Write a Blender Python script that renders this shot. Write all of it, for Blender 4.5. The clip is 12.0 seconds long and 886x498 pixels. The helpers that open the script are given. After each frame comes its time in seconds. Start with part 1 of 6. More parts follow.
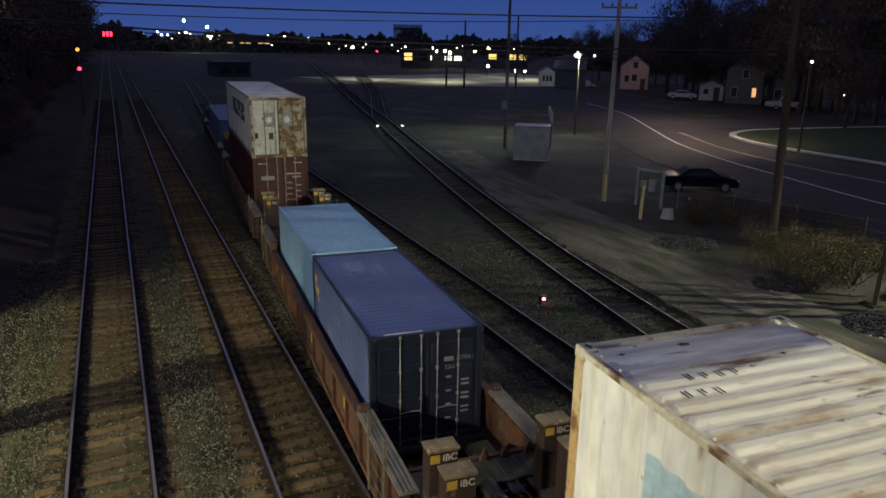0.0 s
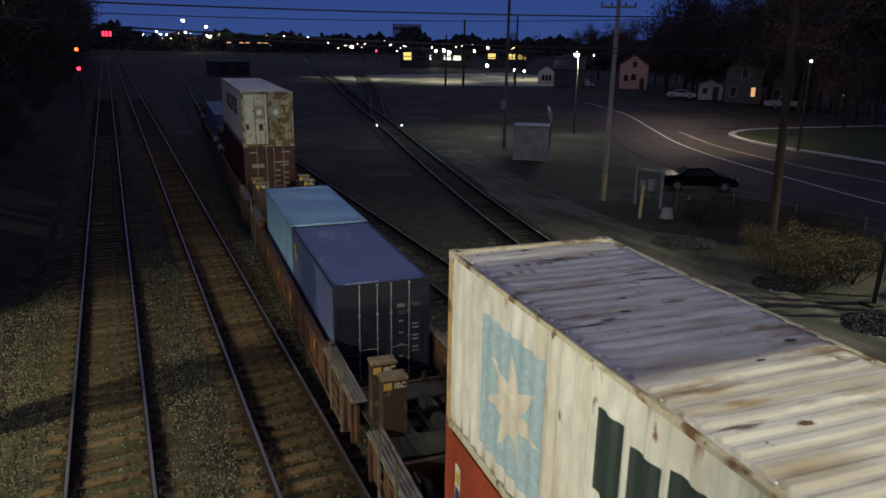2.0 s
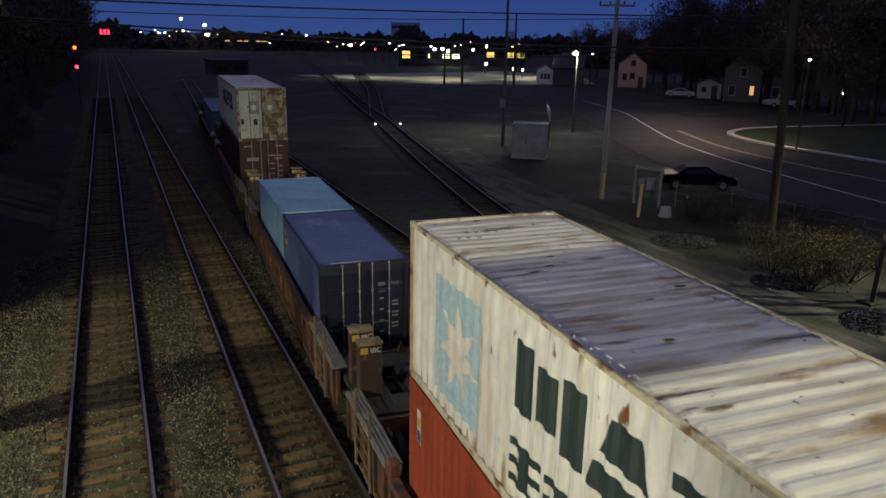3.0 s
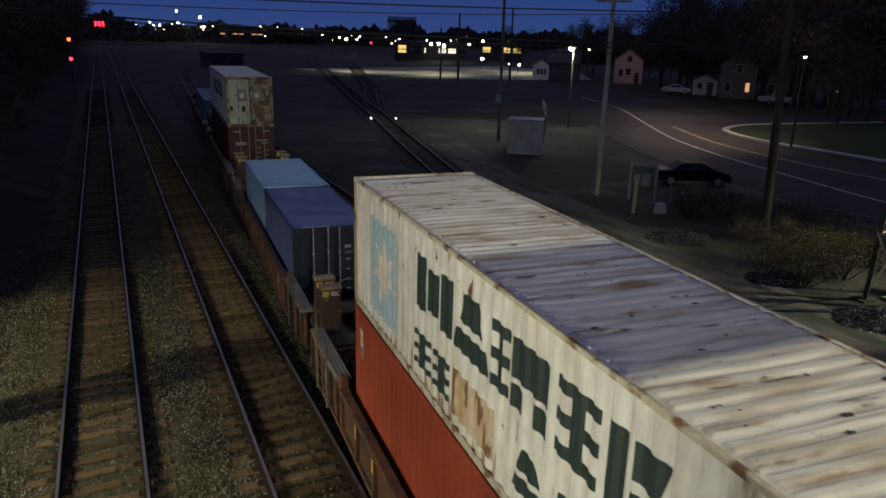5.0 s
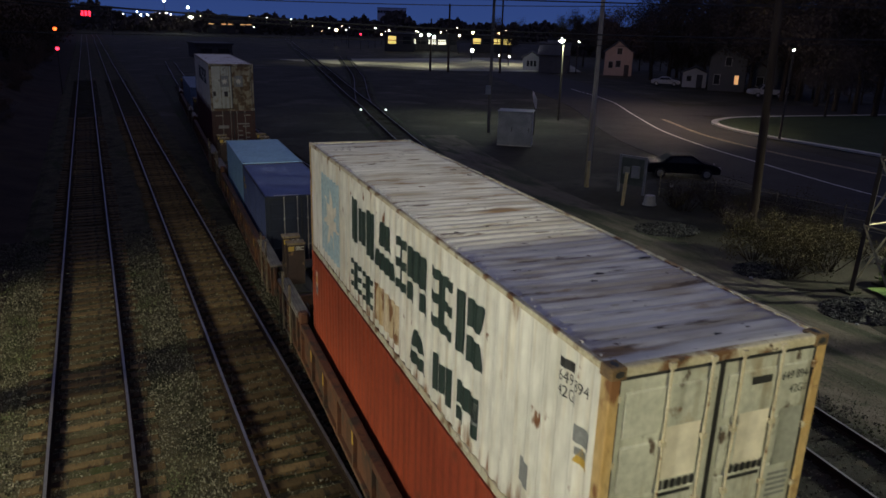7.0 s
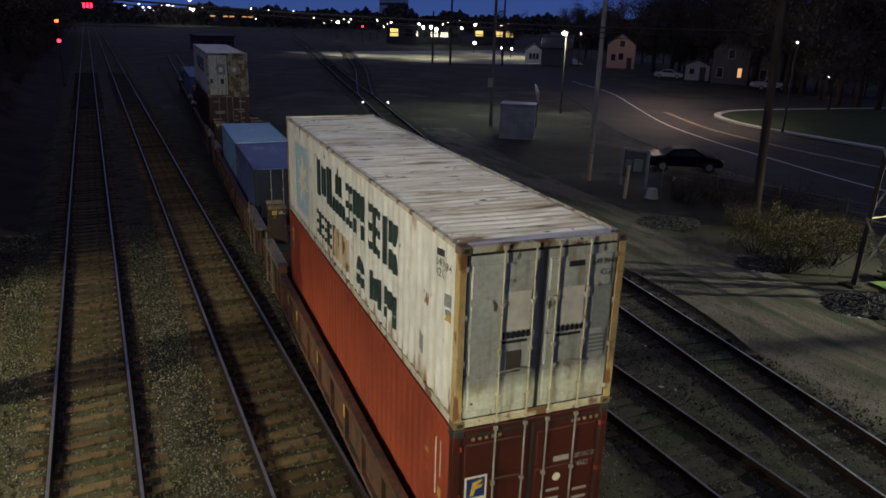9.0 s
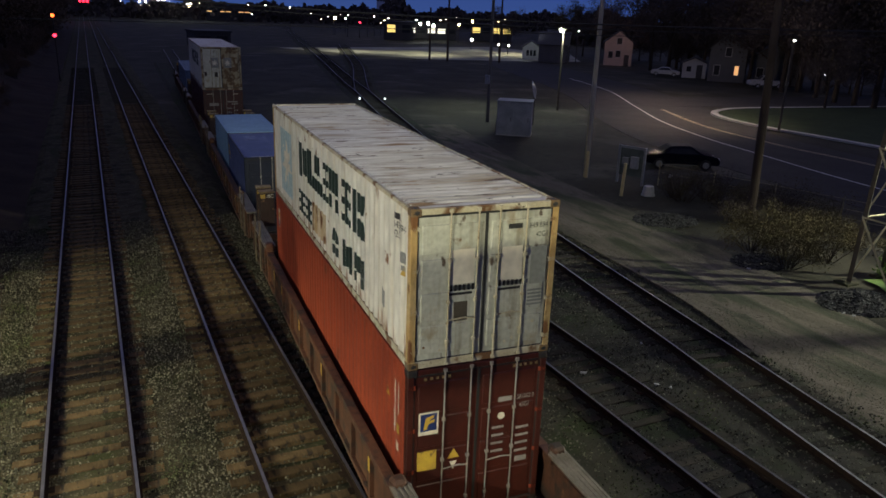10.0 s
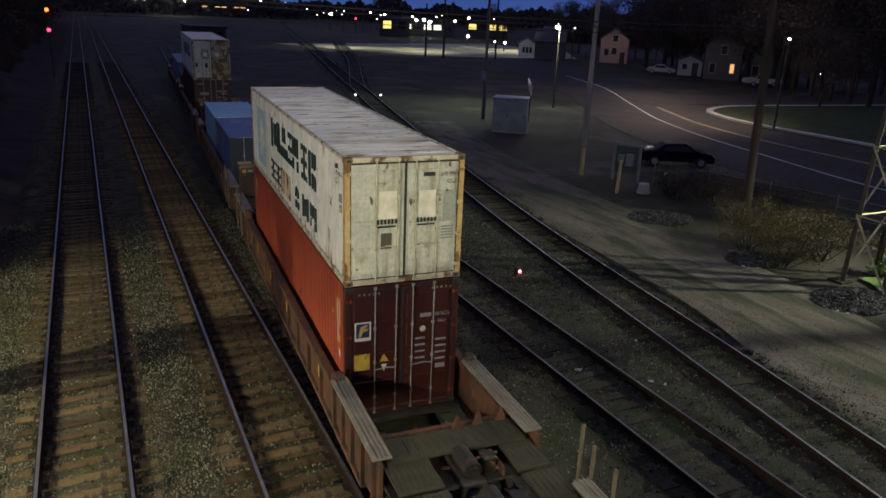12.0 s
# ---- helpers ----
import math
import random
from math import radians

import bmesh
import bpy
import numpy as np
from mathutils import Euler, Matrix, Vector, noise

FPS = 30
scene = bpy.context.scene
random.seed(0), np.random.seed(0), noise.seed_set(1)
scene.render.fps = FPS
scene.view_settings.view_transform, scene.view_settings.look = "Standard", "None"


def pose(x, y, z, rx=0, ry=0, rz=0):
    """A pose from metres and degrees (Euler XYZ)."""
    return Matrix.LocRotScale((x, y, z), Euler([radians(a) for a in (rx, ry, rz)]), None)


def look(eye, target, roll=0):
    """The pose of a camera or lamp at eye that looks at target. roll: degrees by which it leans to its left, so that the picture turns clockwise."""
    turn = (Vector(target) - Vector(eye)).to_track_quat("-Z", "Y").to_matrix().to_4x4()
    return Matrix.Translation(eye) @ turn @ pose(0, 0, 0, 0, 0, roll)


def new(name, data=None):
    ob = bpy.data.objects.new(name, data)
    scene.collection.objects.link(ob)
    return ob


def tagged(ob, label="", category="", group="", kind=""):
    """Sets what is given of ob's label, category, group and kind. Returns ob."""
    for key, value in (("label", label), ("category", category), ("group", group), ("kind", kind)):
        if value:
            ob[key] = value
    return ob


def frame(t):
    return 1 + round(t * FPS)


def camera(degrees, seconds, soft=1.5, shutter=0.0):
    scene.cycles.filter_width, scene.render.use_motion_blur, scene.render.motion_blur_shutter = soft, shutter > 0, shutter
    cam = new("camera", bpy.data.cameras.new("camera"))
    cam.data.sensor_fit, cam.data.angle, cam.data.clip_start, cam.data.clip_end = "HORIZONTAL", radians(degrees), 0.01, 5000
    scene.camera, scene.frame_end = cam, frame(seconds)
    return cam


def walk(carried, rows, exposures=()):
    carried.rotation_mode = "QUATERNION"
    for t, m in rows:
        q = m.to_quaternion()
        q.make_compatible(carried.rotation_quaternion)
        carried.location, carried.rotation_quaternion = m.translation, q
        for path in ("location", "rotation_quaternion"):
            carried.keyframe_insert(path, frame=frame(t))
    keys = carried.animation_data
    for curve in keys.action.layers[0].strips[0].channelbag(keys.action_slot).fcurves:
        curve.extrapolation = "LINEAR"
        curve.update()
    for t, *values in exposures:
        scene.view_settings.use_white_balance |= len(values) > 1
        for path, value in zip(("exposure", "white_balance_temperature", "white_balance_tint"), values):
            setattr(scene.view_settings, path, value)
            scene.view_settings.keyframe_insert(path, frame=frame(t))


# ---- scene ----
cam = camera(62.33, 12.0, soft=1.6, shutter=0.4)
EYE = 8.557

AIM = ((0, 24.13, 15.98, -1.01), (0.5, 24.32, 16.09, -1.07), (1, 24.35, 16.12, -1.09), (1.5, 24.28, 16.08, -1.04),
       (2, 24.18, 16.01, -0.98), (2.5, 24.20, 16.02, -0.95), (3, 24.29, 16.12, -1.02), (5, 24.70, 16.51, -1.45),
       (5.5, 24.80, 16.63, -1.51), (6, 24.94, 16.73, -1.57), (6.5, 25.23, 16.92, -1.68), (7, 25.54, 17.12, -1.72),
       (9, 25.40, 17.67, -1.76), (9.5, 25.58, 17.85, -1.87), (10, 25.70, 17.92, -2.05), (10.5, 25.71, 17.96, -2.16),
       (11, 25.77, 17.99, -2.26), (11.5, 25.93, 18.05, -2.32), (12, 26.09, 18.16, -2.35))
# the camera is held still over a bridge rail and slowly tips down and to the right
walk(cam, [(t, pose(0, 0, EYE, 90 - tip, 0, -turn) @ pose(0, 0, 0, 0, 0, -lean)) for t, turn, tip, lean in AIM],
     exposures=((0, 0.10), (1.5, -0.08), (3, -0.13), (5, -0.35), (7, -0.37), (9, -0.10), (11, 0.02), (12, 0.14)))

# ---- light ----
world = bpy.data.worlds.new("dusk")
scene.world = world
world.use_nodes = True
wn, wl = world.node_tree.nodes, world.node_tree.links
wn.clear()
w_out, w_bg = wn.new("ShaderNodeOutputWorld"), wn.new("ShaderNodeBackground")
w_tc, w_sep, w_ramp = wn.new("ShaderNodeTexCoord"), wn.new("ShaderNodeSeparateXYZ"), wn.new("ShaderNodeValToRGB")
wl.new(w_tc.outputs["Generated"], w_sep.inputs[0])
wl.new(w_sep.outputs["Z"], w_ramp.inputs[0])
wl.new(w_ramp.outputs[0], w_bg.inputs["Color"])
wl.new(w_bg.outputs[0], w_out.inputs["Surface"])
ramp = w_ramp.color_ramp
ramp.elements[0].position, ramp.elements[0].color = 0.0, (0.036, 0.074, 0.25, 1)
ramp.elements[1].position, ramp.elements[1].color = 0.9, (0.160, 0.162, 0.270, 1)
mid = ramp.elements.new(0.12)
mid.color = (0.021, 0.047, 0.22, 1)
w_bg.inputs["Strength"].default_value = 1.0


def lamp_light(name, place, watts, colour, radius=0.15, target=None, cone=None):
    data = bpy.data.lights.new(name, "SPOT" if cone else "POINT")
    data.energy, data.color, data.shadow_soft_size = watts, colour, radius
    if cone:
        data.spot_size, data.spot_blend = radians(cone), 0.6
    ob = new(name, data)
    ob.matrix_world = look(place, target) if target else pose(*place)
    return ob


BRIDGE_LAMP, FILL_LAMP_WEST = (4.5, -10.0, 15.0), (-9.0, 2.5, 6.97)
BANK_LAMP, YARD_LAMP = (-9.5, 16.2, 5.9), (38.0, 8.0, 9.5)
# shielded luminaires: each throws its light down and outward only
lamp_light("bridge_lamp_light", (4.5, -10.0, 14.58), 9000, (1.0, 0.94, 0.62), 0.14, (5.0, 4.6, 2.0), 84)
# the west one is an added fill for the containers' left walls
lamp_light("west_fill_light", (-9.0, 2.5, 6.55), 6600, (1.0, 0.96, 0.76), 0.14, (4.8, 12.6, 4.0), 80)
lamp_light("bank_lamp_light", (-9.5, 16.2, 5.5), 6600, (1.0, 0.92, 0.58), 0.10, (-1.2, 18.2, 0.0), 100)
lamp_light("yard_lamp_light", (38.0, 8.0, 9.08), 29000, (0.98, 1.0, 0.78), 0.14, (21.0, 11.8, 0.0), 84)
STREET_LAMP, ROAD_LAMP = (40.04, 59.5, 7.38), (52.3, 44.05, 7.3)
lamp_light("street_lamp_light", (40.04, 59.5, 6.85), 900, (0.85, 1.0, 0.85), 0.2)
lamp_light("road_lamp_light", (51.0, 50.0, 7.2), 2300, (1.0, 0.76, 0.52), 0.2, (50.5, 50.5, 0.0), 122)
# added fill over road, trees and houses; no lamp stands here
lamp_light("junction_fill_light", (58.0, 66.0, 7.5), 3000, (1.0, 0.76, 0.60), 0.3)
# three yard lamps, then three added fills: open ground and two house fronts
for place, watts, colour, cone in (((66, 148, 9), 8000, (1.0, 0.95, 0.62), 128), ((88, 150, 9), 6500, (1.0, 0.9, 0.6), 128), ((50, 155, 8), 3600, (1.0, 0.95, 0.68), 125),
                                   ((33.0, 62.0, 8), 2400, (0.86, 1.0, 0.84), 132), ((87.5, 110.5, 5.0), 220, (1.0, 0.60, 0.48), 160), ((78.5, 126.5, 4.5), 260, (0.9, 0.95, 1.0), 160)):
    target = (91.5, 116.5, 2.5) if place[2] == 5.0 else (81.5, 131.5, 1.5) if place[2] == 4.5 else (place[0] - 2.0, place[1], 0)
    lamp_light("lot_and_fill_light", place, watts, colour, 0.25, target, cone)


# ---- materials ----
def mat(name, base, second=None, scale=3.0, rough=0.7, metal=0.0, bump=0.0, bump_scale=40.0, spots=None, spot_scale=2.5,
        spot_at=0.58, spot_soft=0.08, stretch=(1, 1, 1), random=0.0, spec=0.5, rough2=None, streak=0.0, island=0.0, layers=(), edge=None):
    m = bpy.data.materials.new(name)
    m.use_nodes = True
    n, l = m.node_tree.nodes, m.node_tree.links
    b = n["Principled BSDF"]
    b.inputs["Roughness"].default_value, b.inputs["Metallic"].default_value = rough, metal
    b.inputs["Specular IOR Level"].default_value = spec
    tc, mp = n.new("ShaderNodeTexCoord"), n.new("ShaderNodeMapping")
    l.new(tc.outputs["Object"], mp.inputs[0])
    mp.inputs["Scale"].default_value = stretch

    def noise_at(s, detail=5.0):
        t = n.new("ShaderNodeTexNoise")
        t.inputs["Scale"].default_value, t.inputs["Detail"].default_value = s, detail
        l.new(mp.outputs[0], t.inputs["Vector"])
        return t.outputs["Fac"]

    def blend(fac, one, two):
        x = n.new("ShaderNodeMix")
        x.data_type = "RGBA"
        l.new(fac, x.inputs[0])
        for value, slot in ((one, x.inputs[6]), (two, x.inputs[7])):
            if isinstance(value, tuple):
                slot.default_value = (*value, 1)
            else:
                l.new(value, slot)
        return x.outputs[2]

    def span(fac, lo, hi):
        r = n.new("ShaderNodeMapRange")
        l.new(fac, r.inputs[0])
        r.inputs[1].default_value, r.inputs[2].default_value = lo, hi
        return r.outputs[0]
    second = second or tuple(c * 0.72 for c in base)
    colour = blend(span(noise_at(scale), 0.35, 0.68), base, second)
    fine = blend(span(noise_at(scale * 9, 3), 0.3, 0.75), (1, 1, 1), (0.72, 0.72, 0.72))
    x = n.new("ShaderNodeMix")
    x.data_type, x.blend_type = "RGBA", "MULTIPLY"
    x.inputs[0].default_value = 1.0
    l.new(colour, x.inputs[6]), l.new(fine, x.inputs[7])
    colour = x.outputs[2]
    if spots:
        mask = span(noise_at(spot_scale, 8), spot_at, spot_at + spot_soft)
        colour = blend(mask, colour, spots)
    for tint, lscale, lstretch, lat, lsoft in layers:
        lm, lt = n.new("ShaderNodeMapping"), n.new("ShaderNodeTexNoise")
        lm.inputs["Scale"].default_value, lm.inputs["Location"].default_value = lstretch, (lscale, lat * 7, 0)
        l.new(tc.outputs["Object"], lm.inputs[0])
        l.new(lm.outputs[0], lt.inputs["Vector"])
        lt.inputs["Scale"].default_value, lt.inputs["Detail"].default_value, lt.inputs["Roughness"].default_value = lscale, 9.0, 0.62
        colour = blend(span(lt.outputs["Fac"], lat, lat + lsoft), colour, tint)
    if edge:
        # rust that bleeds from the lower and upper edge of a pressed wall
        tint, low, high = edge
        em, et, es = n.new("ShaderNodeMapping"), n.new("ShaderNodeTexNoise"), n.new("ShaderNodeSeparateXYZ")
        em.inputs["Scale"].default_value = (5, 5, 0.9)
        l.new(tc.outputs["Object"], em.inputs[0])
        l.new(em.outputs[0], et.inputs["Vector"])
        et.inputs["Scale"].default_value, et.inputs["Detail"].default_value = 1.0, 8.0
        l.new(tc.outputs["Object"], es.inputs[0])
        terms = []
        for z0, z1, k in ((low + 0.50, low, 0.21), (high - 0.25, high, 0.10)):
            r = n.new("ShaderNodeMapRange")
            l.new(es.outputs["Z"], r.inputs[0])
            r.inputs[1].default_value, r.inputs[2].default_value, r.inputs[4].default_value = z0, z1, k
            terms.append(r.outputs[0])
        total = et.outputs["Fac"]
        for q in terms:
            a = n.new("ShaderNodeMath")
            l.new(total, a.inputs[0]), l.new(q, a.inputs[1])
            total = a.outputs[0]
        colour = blend(span(total, 0.66, 0.80), colour, tint)
    if streak:
        sm, st = n.new("ShaderNodeMapping"), n.new("ShaderNodeTexNoise")
        sm.inputs["Scale"].default_value = (7, 7, 0.5)
        l.new(tc.outputs["Object"], sm.inputs[0])
        l.new(sm.outputs[0], st.inputs["Vector"])
        st.inputs["Scale"].default_value, st.inputs["Detail"].default_value = 1.0, 7.0
        k = 1 - streak
        dirt = blend(span(st.outputs["Fac"], 0.50, 0.72), (1, 1, 1), (k, k * 0.92, k * 0.80))
        x = n.new("ShaderNodeMix")
        x.data_type, x.blend_type = "RGBA", "MULTIPLY"
        x.inputs[0].default_value = 1.0
        l.new(colour, x.inputs[6]), l.new(dirt, x.inputs[7])
        colour = x.outputs[2]
    if island:
        geo, hsv = n.new("ShaderNodeNewGeometry"), n.new("ShaderNodeHueSaturation")
        l.new(colour, hsv.inputs["Color"])
        rr = n.new("ShaderNodeMapRange")
        l.new(geo.outputs["Random Per Island"], rr.inputs[0])
        rr.inputs[3].default_value, rr.inputs[4].default_value = 1 - island, 1 + island
        l.new(rr.outputs[0], hsv.inputs["Value"])
        colour = hsv.outputs[0]
    if random:
        info, hsv = n.new("ShaderNodeObjectInfo"), n.new("ShaderNodeHueSaturation")
        l.new(colour, hsv.inputs["Color"])
        rr = n.new("ShaderNodeMapRange")
        l.new(info.outputs["Random"], rr.inputs[0])
        rr.inputs[3].default_value, rr.inputs[4].default_value = 1 - random, 1 + random
        l.new(rr.outputs[0], hsv.inputs["Value"])
        colour = hsv.outputs[0]
    l.new(colour, b.inputs["Base Color"])
    if rough2 is not None:
        rr = n.new("ShaderNodeMapRange")
        l.new(noise_at(scale * 2), rr.inputs[0])
        rr.inputs[1].default_value, rr.inputs[2].default_value = 0.35, 0.65
        rr.inputs[3].default_value, rr.inputs[4].default_value = rough, rough2
        l.new(rr.outputs[0], b.inputs["Roughness"])
    if bump:
        bp = n.new("ShaderNodeBump")
        bp.inputs["Strength"].default_value, bp.inputs["Distance"].default_value = bump, 0.02
        l.new(noise_at(bump_scale, 6), bp.inputs["Height"])
        l.new(bp.outputs[0], b.inputs["Normal"])
    return m


def glow(name, colour, strength):
    m = bpy.data.materials.new(name)
    m.use_nodes = True
    b = m.node_tree.nodes["Principled BSDF"]
    b.inputs["Base Color"].default_value = (*[c * 0.5 for c in colour], 1)
    b.inputs["Emission Color"].default_value, b.inputs["Emission Strength"].default_value = (*colour, 1), strength
    return m


RUST = (0.16, 0.065, 0.022)
M_WHITE = mat("weathered_white_paint", (0.76, 0.75, 0.66), (0.65, 0.64, 0.55), 0.8, 0.55, 0, 0.15, 30, RUST, 4.2, 0.66, 0.04, (1, 1, 0.4), streak=0.09, edge=((0.21, 0.105, 0.04), 0.14, 2.5))
M_ROOFW = mat("stained_white_roof_paint", (0.80, 0.78, 0.72), (0.72, 0.69, 0.60), 0.5, 0.6, 0, 0.25, 25, (0.34, 0.27, 0.17), 1.3, 0.55, 0.18, (0.4, 1.7, 1),
              layers=(((0.44, 0.40, 0.33), 1.0, (0.28, 6.5, 1), 0.51, 0.14), ((0.27, 0.175, 0.085), 1.1, (0.5, 2.2, 1), 0.56, 0.10), ((0.10, 0.065, 0.04), 1.7, (0.45, 3.0, 1), 0.61, 0.06), ((0.07, 0.045, 0.03), 5.0, (0.8, 1.4, 1), 0.655, 0.03)))
M_RUSTED = mat("rusty_cream_steel", (0.49, 0.43, 0.28), (0.58, 0.54, 0.40), 2.5, 0.8, 0, 0.4, 30, (0.15, 0.075, 0.03), 3.2, 0.52, 0.10, layers=(((0.07, 0.045, 0.03), 7.0, (1, 1, 1), 0.62, 0.05),))
M_POSTRUST = mat("orange_rusted_corner_post", (0.46, 0.29, 0.10), (0.55, 0.43, 0.22), 2.2, 0.85, 0, 0.4, 30, (0.17, 0.075, 0.025), 4.0, 0.55, 0.08, (1, 1, 0.5), layers=(((0.05, 0.035, 0.025), 8.0, (1, 1, 0.6), 0.64, 0.05),))
M_CASTRUST = mat("dark_rusted_corner_casting", (0.13, 0.085, 0.045), (0.22, 0.14, 0.06), 6.0, 0.85, 0, 0.4, 40)
M_DOORW = mat("dirty_white_door_paint", (0.56, 0.57, 0.48), (0.43, 0.44, 0.37), 1.3, 0.5, 0, 0.15, 25, (0.15, 0.09, 0.045), 2.8, 0.66, 0.05, streak=0.4, layers=(((0.30, 0.24, 0.14), 1.6, (1, 1, 0.7), 0.55, 0.14), ((0.09, 0.065, 0.045), 4.0, (1, 1, 0.5), 0.62, 0.05)))
M_DOORR = mat("rust_eaten_white_door_paint", (0.42, 0.38, 0.26), (0.28, 0.22, 0.12), 1.5, 0.6, 0, 0.2, 25, (0.13, 0.075, 0.028), 3.4, 0.49, 0.07, streak=0.6)
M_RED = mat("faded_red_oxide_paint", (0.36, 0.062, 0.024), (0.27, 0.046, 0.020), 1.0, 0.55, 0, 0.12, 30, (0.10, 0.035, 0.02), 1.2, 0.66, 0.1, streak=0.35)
# the shade over the red door end is put into this colour
M_REDSHADE = mat("shade_darkened_maroon_paint", (0.062, 0.012, 0.007), (0.042, 0.009, 0.006), 1.4, 0.5, 0, 0.12, 30)
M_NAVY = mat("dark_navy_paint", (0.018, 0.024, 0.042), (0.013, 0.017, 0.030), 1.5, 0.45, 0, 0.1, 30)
# walls and roof: a paler blue than the doors and frame
M_NAVYPALE = mat("paler_blue_paint", (0.085, 0.115, 0.26), (0.07, 0.092, 0.20), 0.9, 0.55, 0, 0.12, 30, (0.035, 0.045, 0.09), 0.9, 0.64, 0.1, layers=(((0.17, 0.20, 0.32), 0.9, (1.4, 0.5, 1), 0.58, 0.16), ((0.020, 0.022, 0.035), 2.4, (1, 1, 1), 0.68, 0.04)))
M_SKYBLUE = mat("faded_light_blue_paint", (0.24, 0.40, 0.56), (0.19, 0.33, 0.48), 0.9, 0.55, 0, 0.1, 30, (0.10, 0.17, 0.22), 1.2, 0.66, 0.1)
M_GREYBLUE = mat("grey_blue_paint", (0.130, 0.176, 0.234), (0.091, 0.130, 0.182), 0.9, 0.55)
M_CAR = mat("worn_brown_railcar_paint", (0.125, 0.049, 0.022), (0.070, 0.030, 0.016), 1.6, 0.7, 0, 0.3, 25, (0.035, 0.023, 0.016), 2.5, 0.50, 0.12, streak=0.55, layers=(((0.20, 0.10, 0.04), 2.6, (1, 1, 0.6), 0.64, 0.06),))
M_GRATE = mat("galvanised_grating", (0.288, 0.264, 0.216), (0.192, 0.168, 0.136), 3, 0.6, 0.35, 0.2, 40)
M_DECK = mat("dirty_olive_deck_grating", (0.060, 0.053, 0.029), (0.036, 0.032, 0.019), 3, 0.75, 0.2, 0.3, 40, (0.022, 0.019, 0.013), 1.6, 0.56, 0.14)
M_BIN = mat("dark_brown_bin_paint", (0.050, 0.025, 0.015), (0.029, 0.016, 0.011), 2.5, 0.7, 0, 0.2, 30, (0.17, 0.095, 0.04), 4.0, 0.62, 0.06, streak=0.4)
M_STEEL = mat("dark_dirty_steel", (0.06, 0.05, 0.042), (0.035, 0.03, 0.027), 3, 0.7, 0.3, 0.2, 40)
M_BAR = mat("dull_galvanised_rod", (0.40, 0.38, 0.34), (0.26, 0.23, 0.19), 4, 0.5, 0.3)
M_LID = mat("scuffed_ochre_lid_paint", (0.27, 0.20, 0.095), (0.15, 0.10, 0.05), 4, 0.7, 0, 0.2, 30, (0.42, 0.35, 0.18), 5.0, 0.58, 0.08)
M_GRAB = mat("worn_pale_grab_post", (0.16, 0.13, 0.085), (0.09, 0.066, 0.042), 5, 0.7, 0.1, 0.2, 40)
M_GREASE = mat("greasy_black_steel", (0.022, 0.018, 0.014), (0.012, 0.010, 0.009), 5, 0.6, 0.1, 0.3, 40, (0.07, 0.032, 0.015), 6.0, 0.62, 0.06)
M_FADED = mat("faded_white_stencil", (0.34, 0.32, 0.30), (0.24, 0.22, 0.21), 6, 0.6)
M_BANK = mat("dark_leaf_litter_bank", (0.048, 0.036, 0.028), (0.028, 0.021, 0.018), 0.6, 0.95, 0, 0.8, 8, spec=0.12)
M_RAILTOP = mat("polished_rail_steel", (0.40, 0.385, 0.375), (0.28, 0.275, 0.27), 2, 0.46, 1.0, stretch=(1, 0.3, 1))
M_RAILTOPDULL = mat("dull_rail_steel", (0.20, 0.19, 0.19), (0.12, 0.11, 0.10), 2, 0.4, 0.8)
M_RAIL = mat("rusty_rail_web", (0.026, 0.016, 0.011), (0.017, 0.011, 0.008), 6, 0.9, 0.0, 0.3, 60, spec=0.12)
M_TIE = mat("weathered_timber_tie", (0.112, 0.078, 0.041), (0.060, 0.041, 0.023), 3, 0.9, 0, 0.6, 30, (0.027, 0.022, 0.017), 5, 0.54, 0.1, (1, 0.25, 1), 0.4, spec=0.12)
M_TIEOLD = mat("dark_rotten_timber_tie", (0.054, 0.046, 0.033), (0.030, 0.027, 0.020), 3, 0.95, 0, 0.6, 30, (0.035, 0.038, 0.022), 3, 0.5, 0.15, (1, 0.25, 1), 0.5, spec=0.12)
M_OLDBALLAST = mat("dark_mossy_ballast", (0.056, 0.053, 0.040), (0.030, 0.032, 0.022), 1.6, 0.95, 0, 1.0, 26, (0.032, 0.044, 0.018), 0.5, 0.52, 0.15, spec=0.12)
M_COAL = mat("dark_broken_stone", (0.055, 0.055, 0.052), (0.03, 0.03, 0.028), 5, 0.8, 0, 0.3, 40, island=0.7, spec=0.12)
M_BALLAST = mat("grey_brown_ballast", (0.072, 0.064, 0.039), (0.034, 0.031, 0.020), 2.2, 0.95, 0, 1.0, 34, (0.018, 0.019, 0.011), 0.8, 0.51, 0.13, spec=0.12, layers=(((0.125, 0.115, 0.080), 14.0, (1, 1, 1), 0.58, 0.05), ((0.030, 0.036, 0.016), 0.9, (1, 0.35, 1), 0.54, 0.10)))
M_STONE = mat("crushed_stone", (0.135, 0.129, 0.098), (0.060, 0.058, 0.043), 4, 0.85, 0, 0.3, 40, (0.050, 0.058, 0.028), 0.6, 0.54, 0.12, island=0.85, spec=0.12)
M_GROUND = mat("dark_gravel_and_turf", (0.055, 0.050, 0.037), (0.024, 0.024, 0.014), 0.22, 0.95, 0, 0.9, 6, (0.069, 0.064, 0.050), 0.16, 0.55, 0.10, rough2=0.8, spec=0.12, layers=(((0.085, 0.080, 0.062), 7.0, (1, 1, 1), 0.63, 0.05), ((0.020, 0.022, 0.014), 1.1, (1, 1, 1), 0.57, 0.10)))
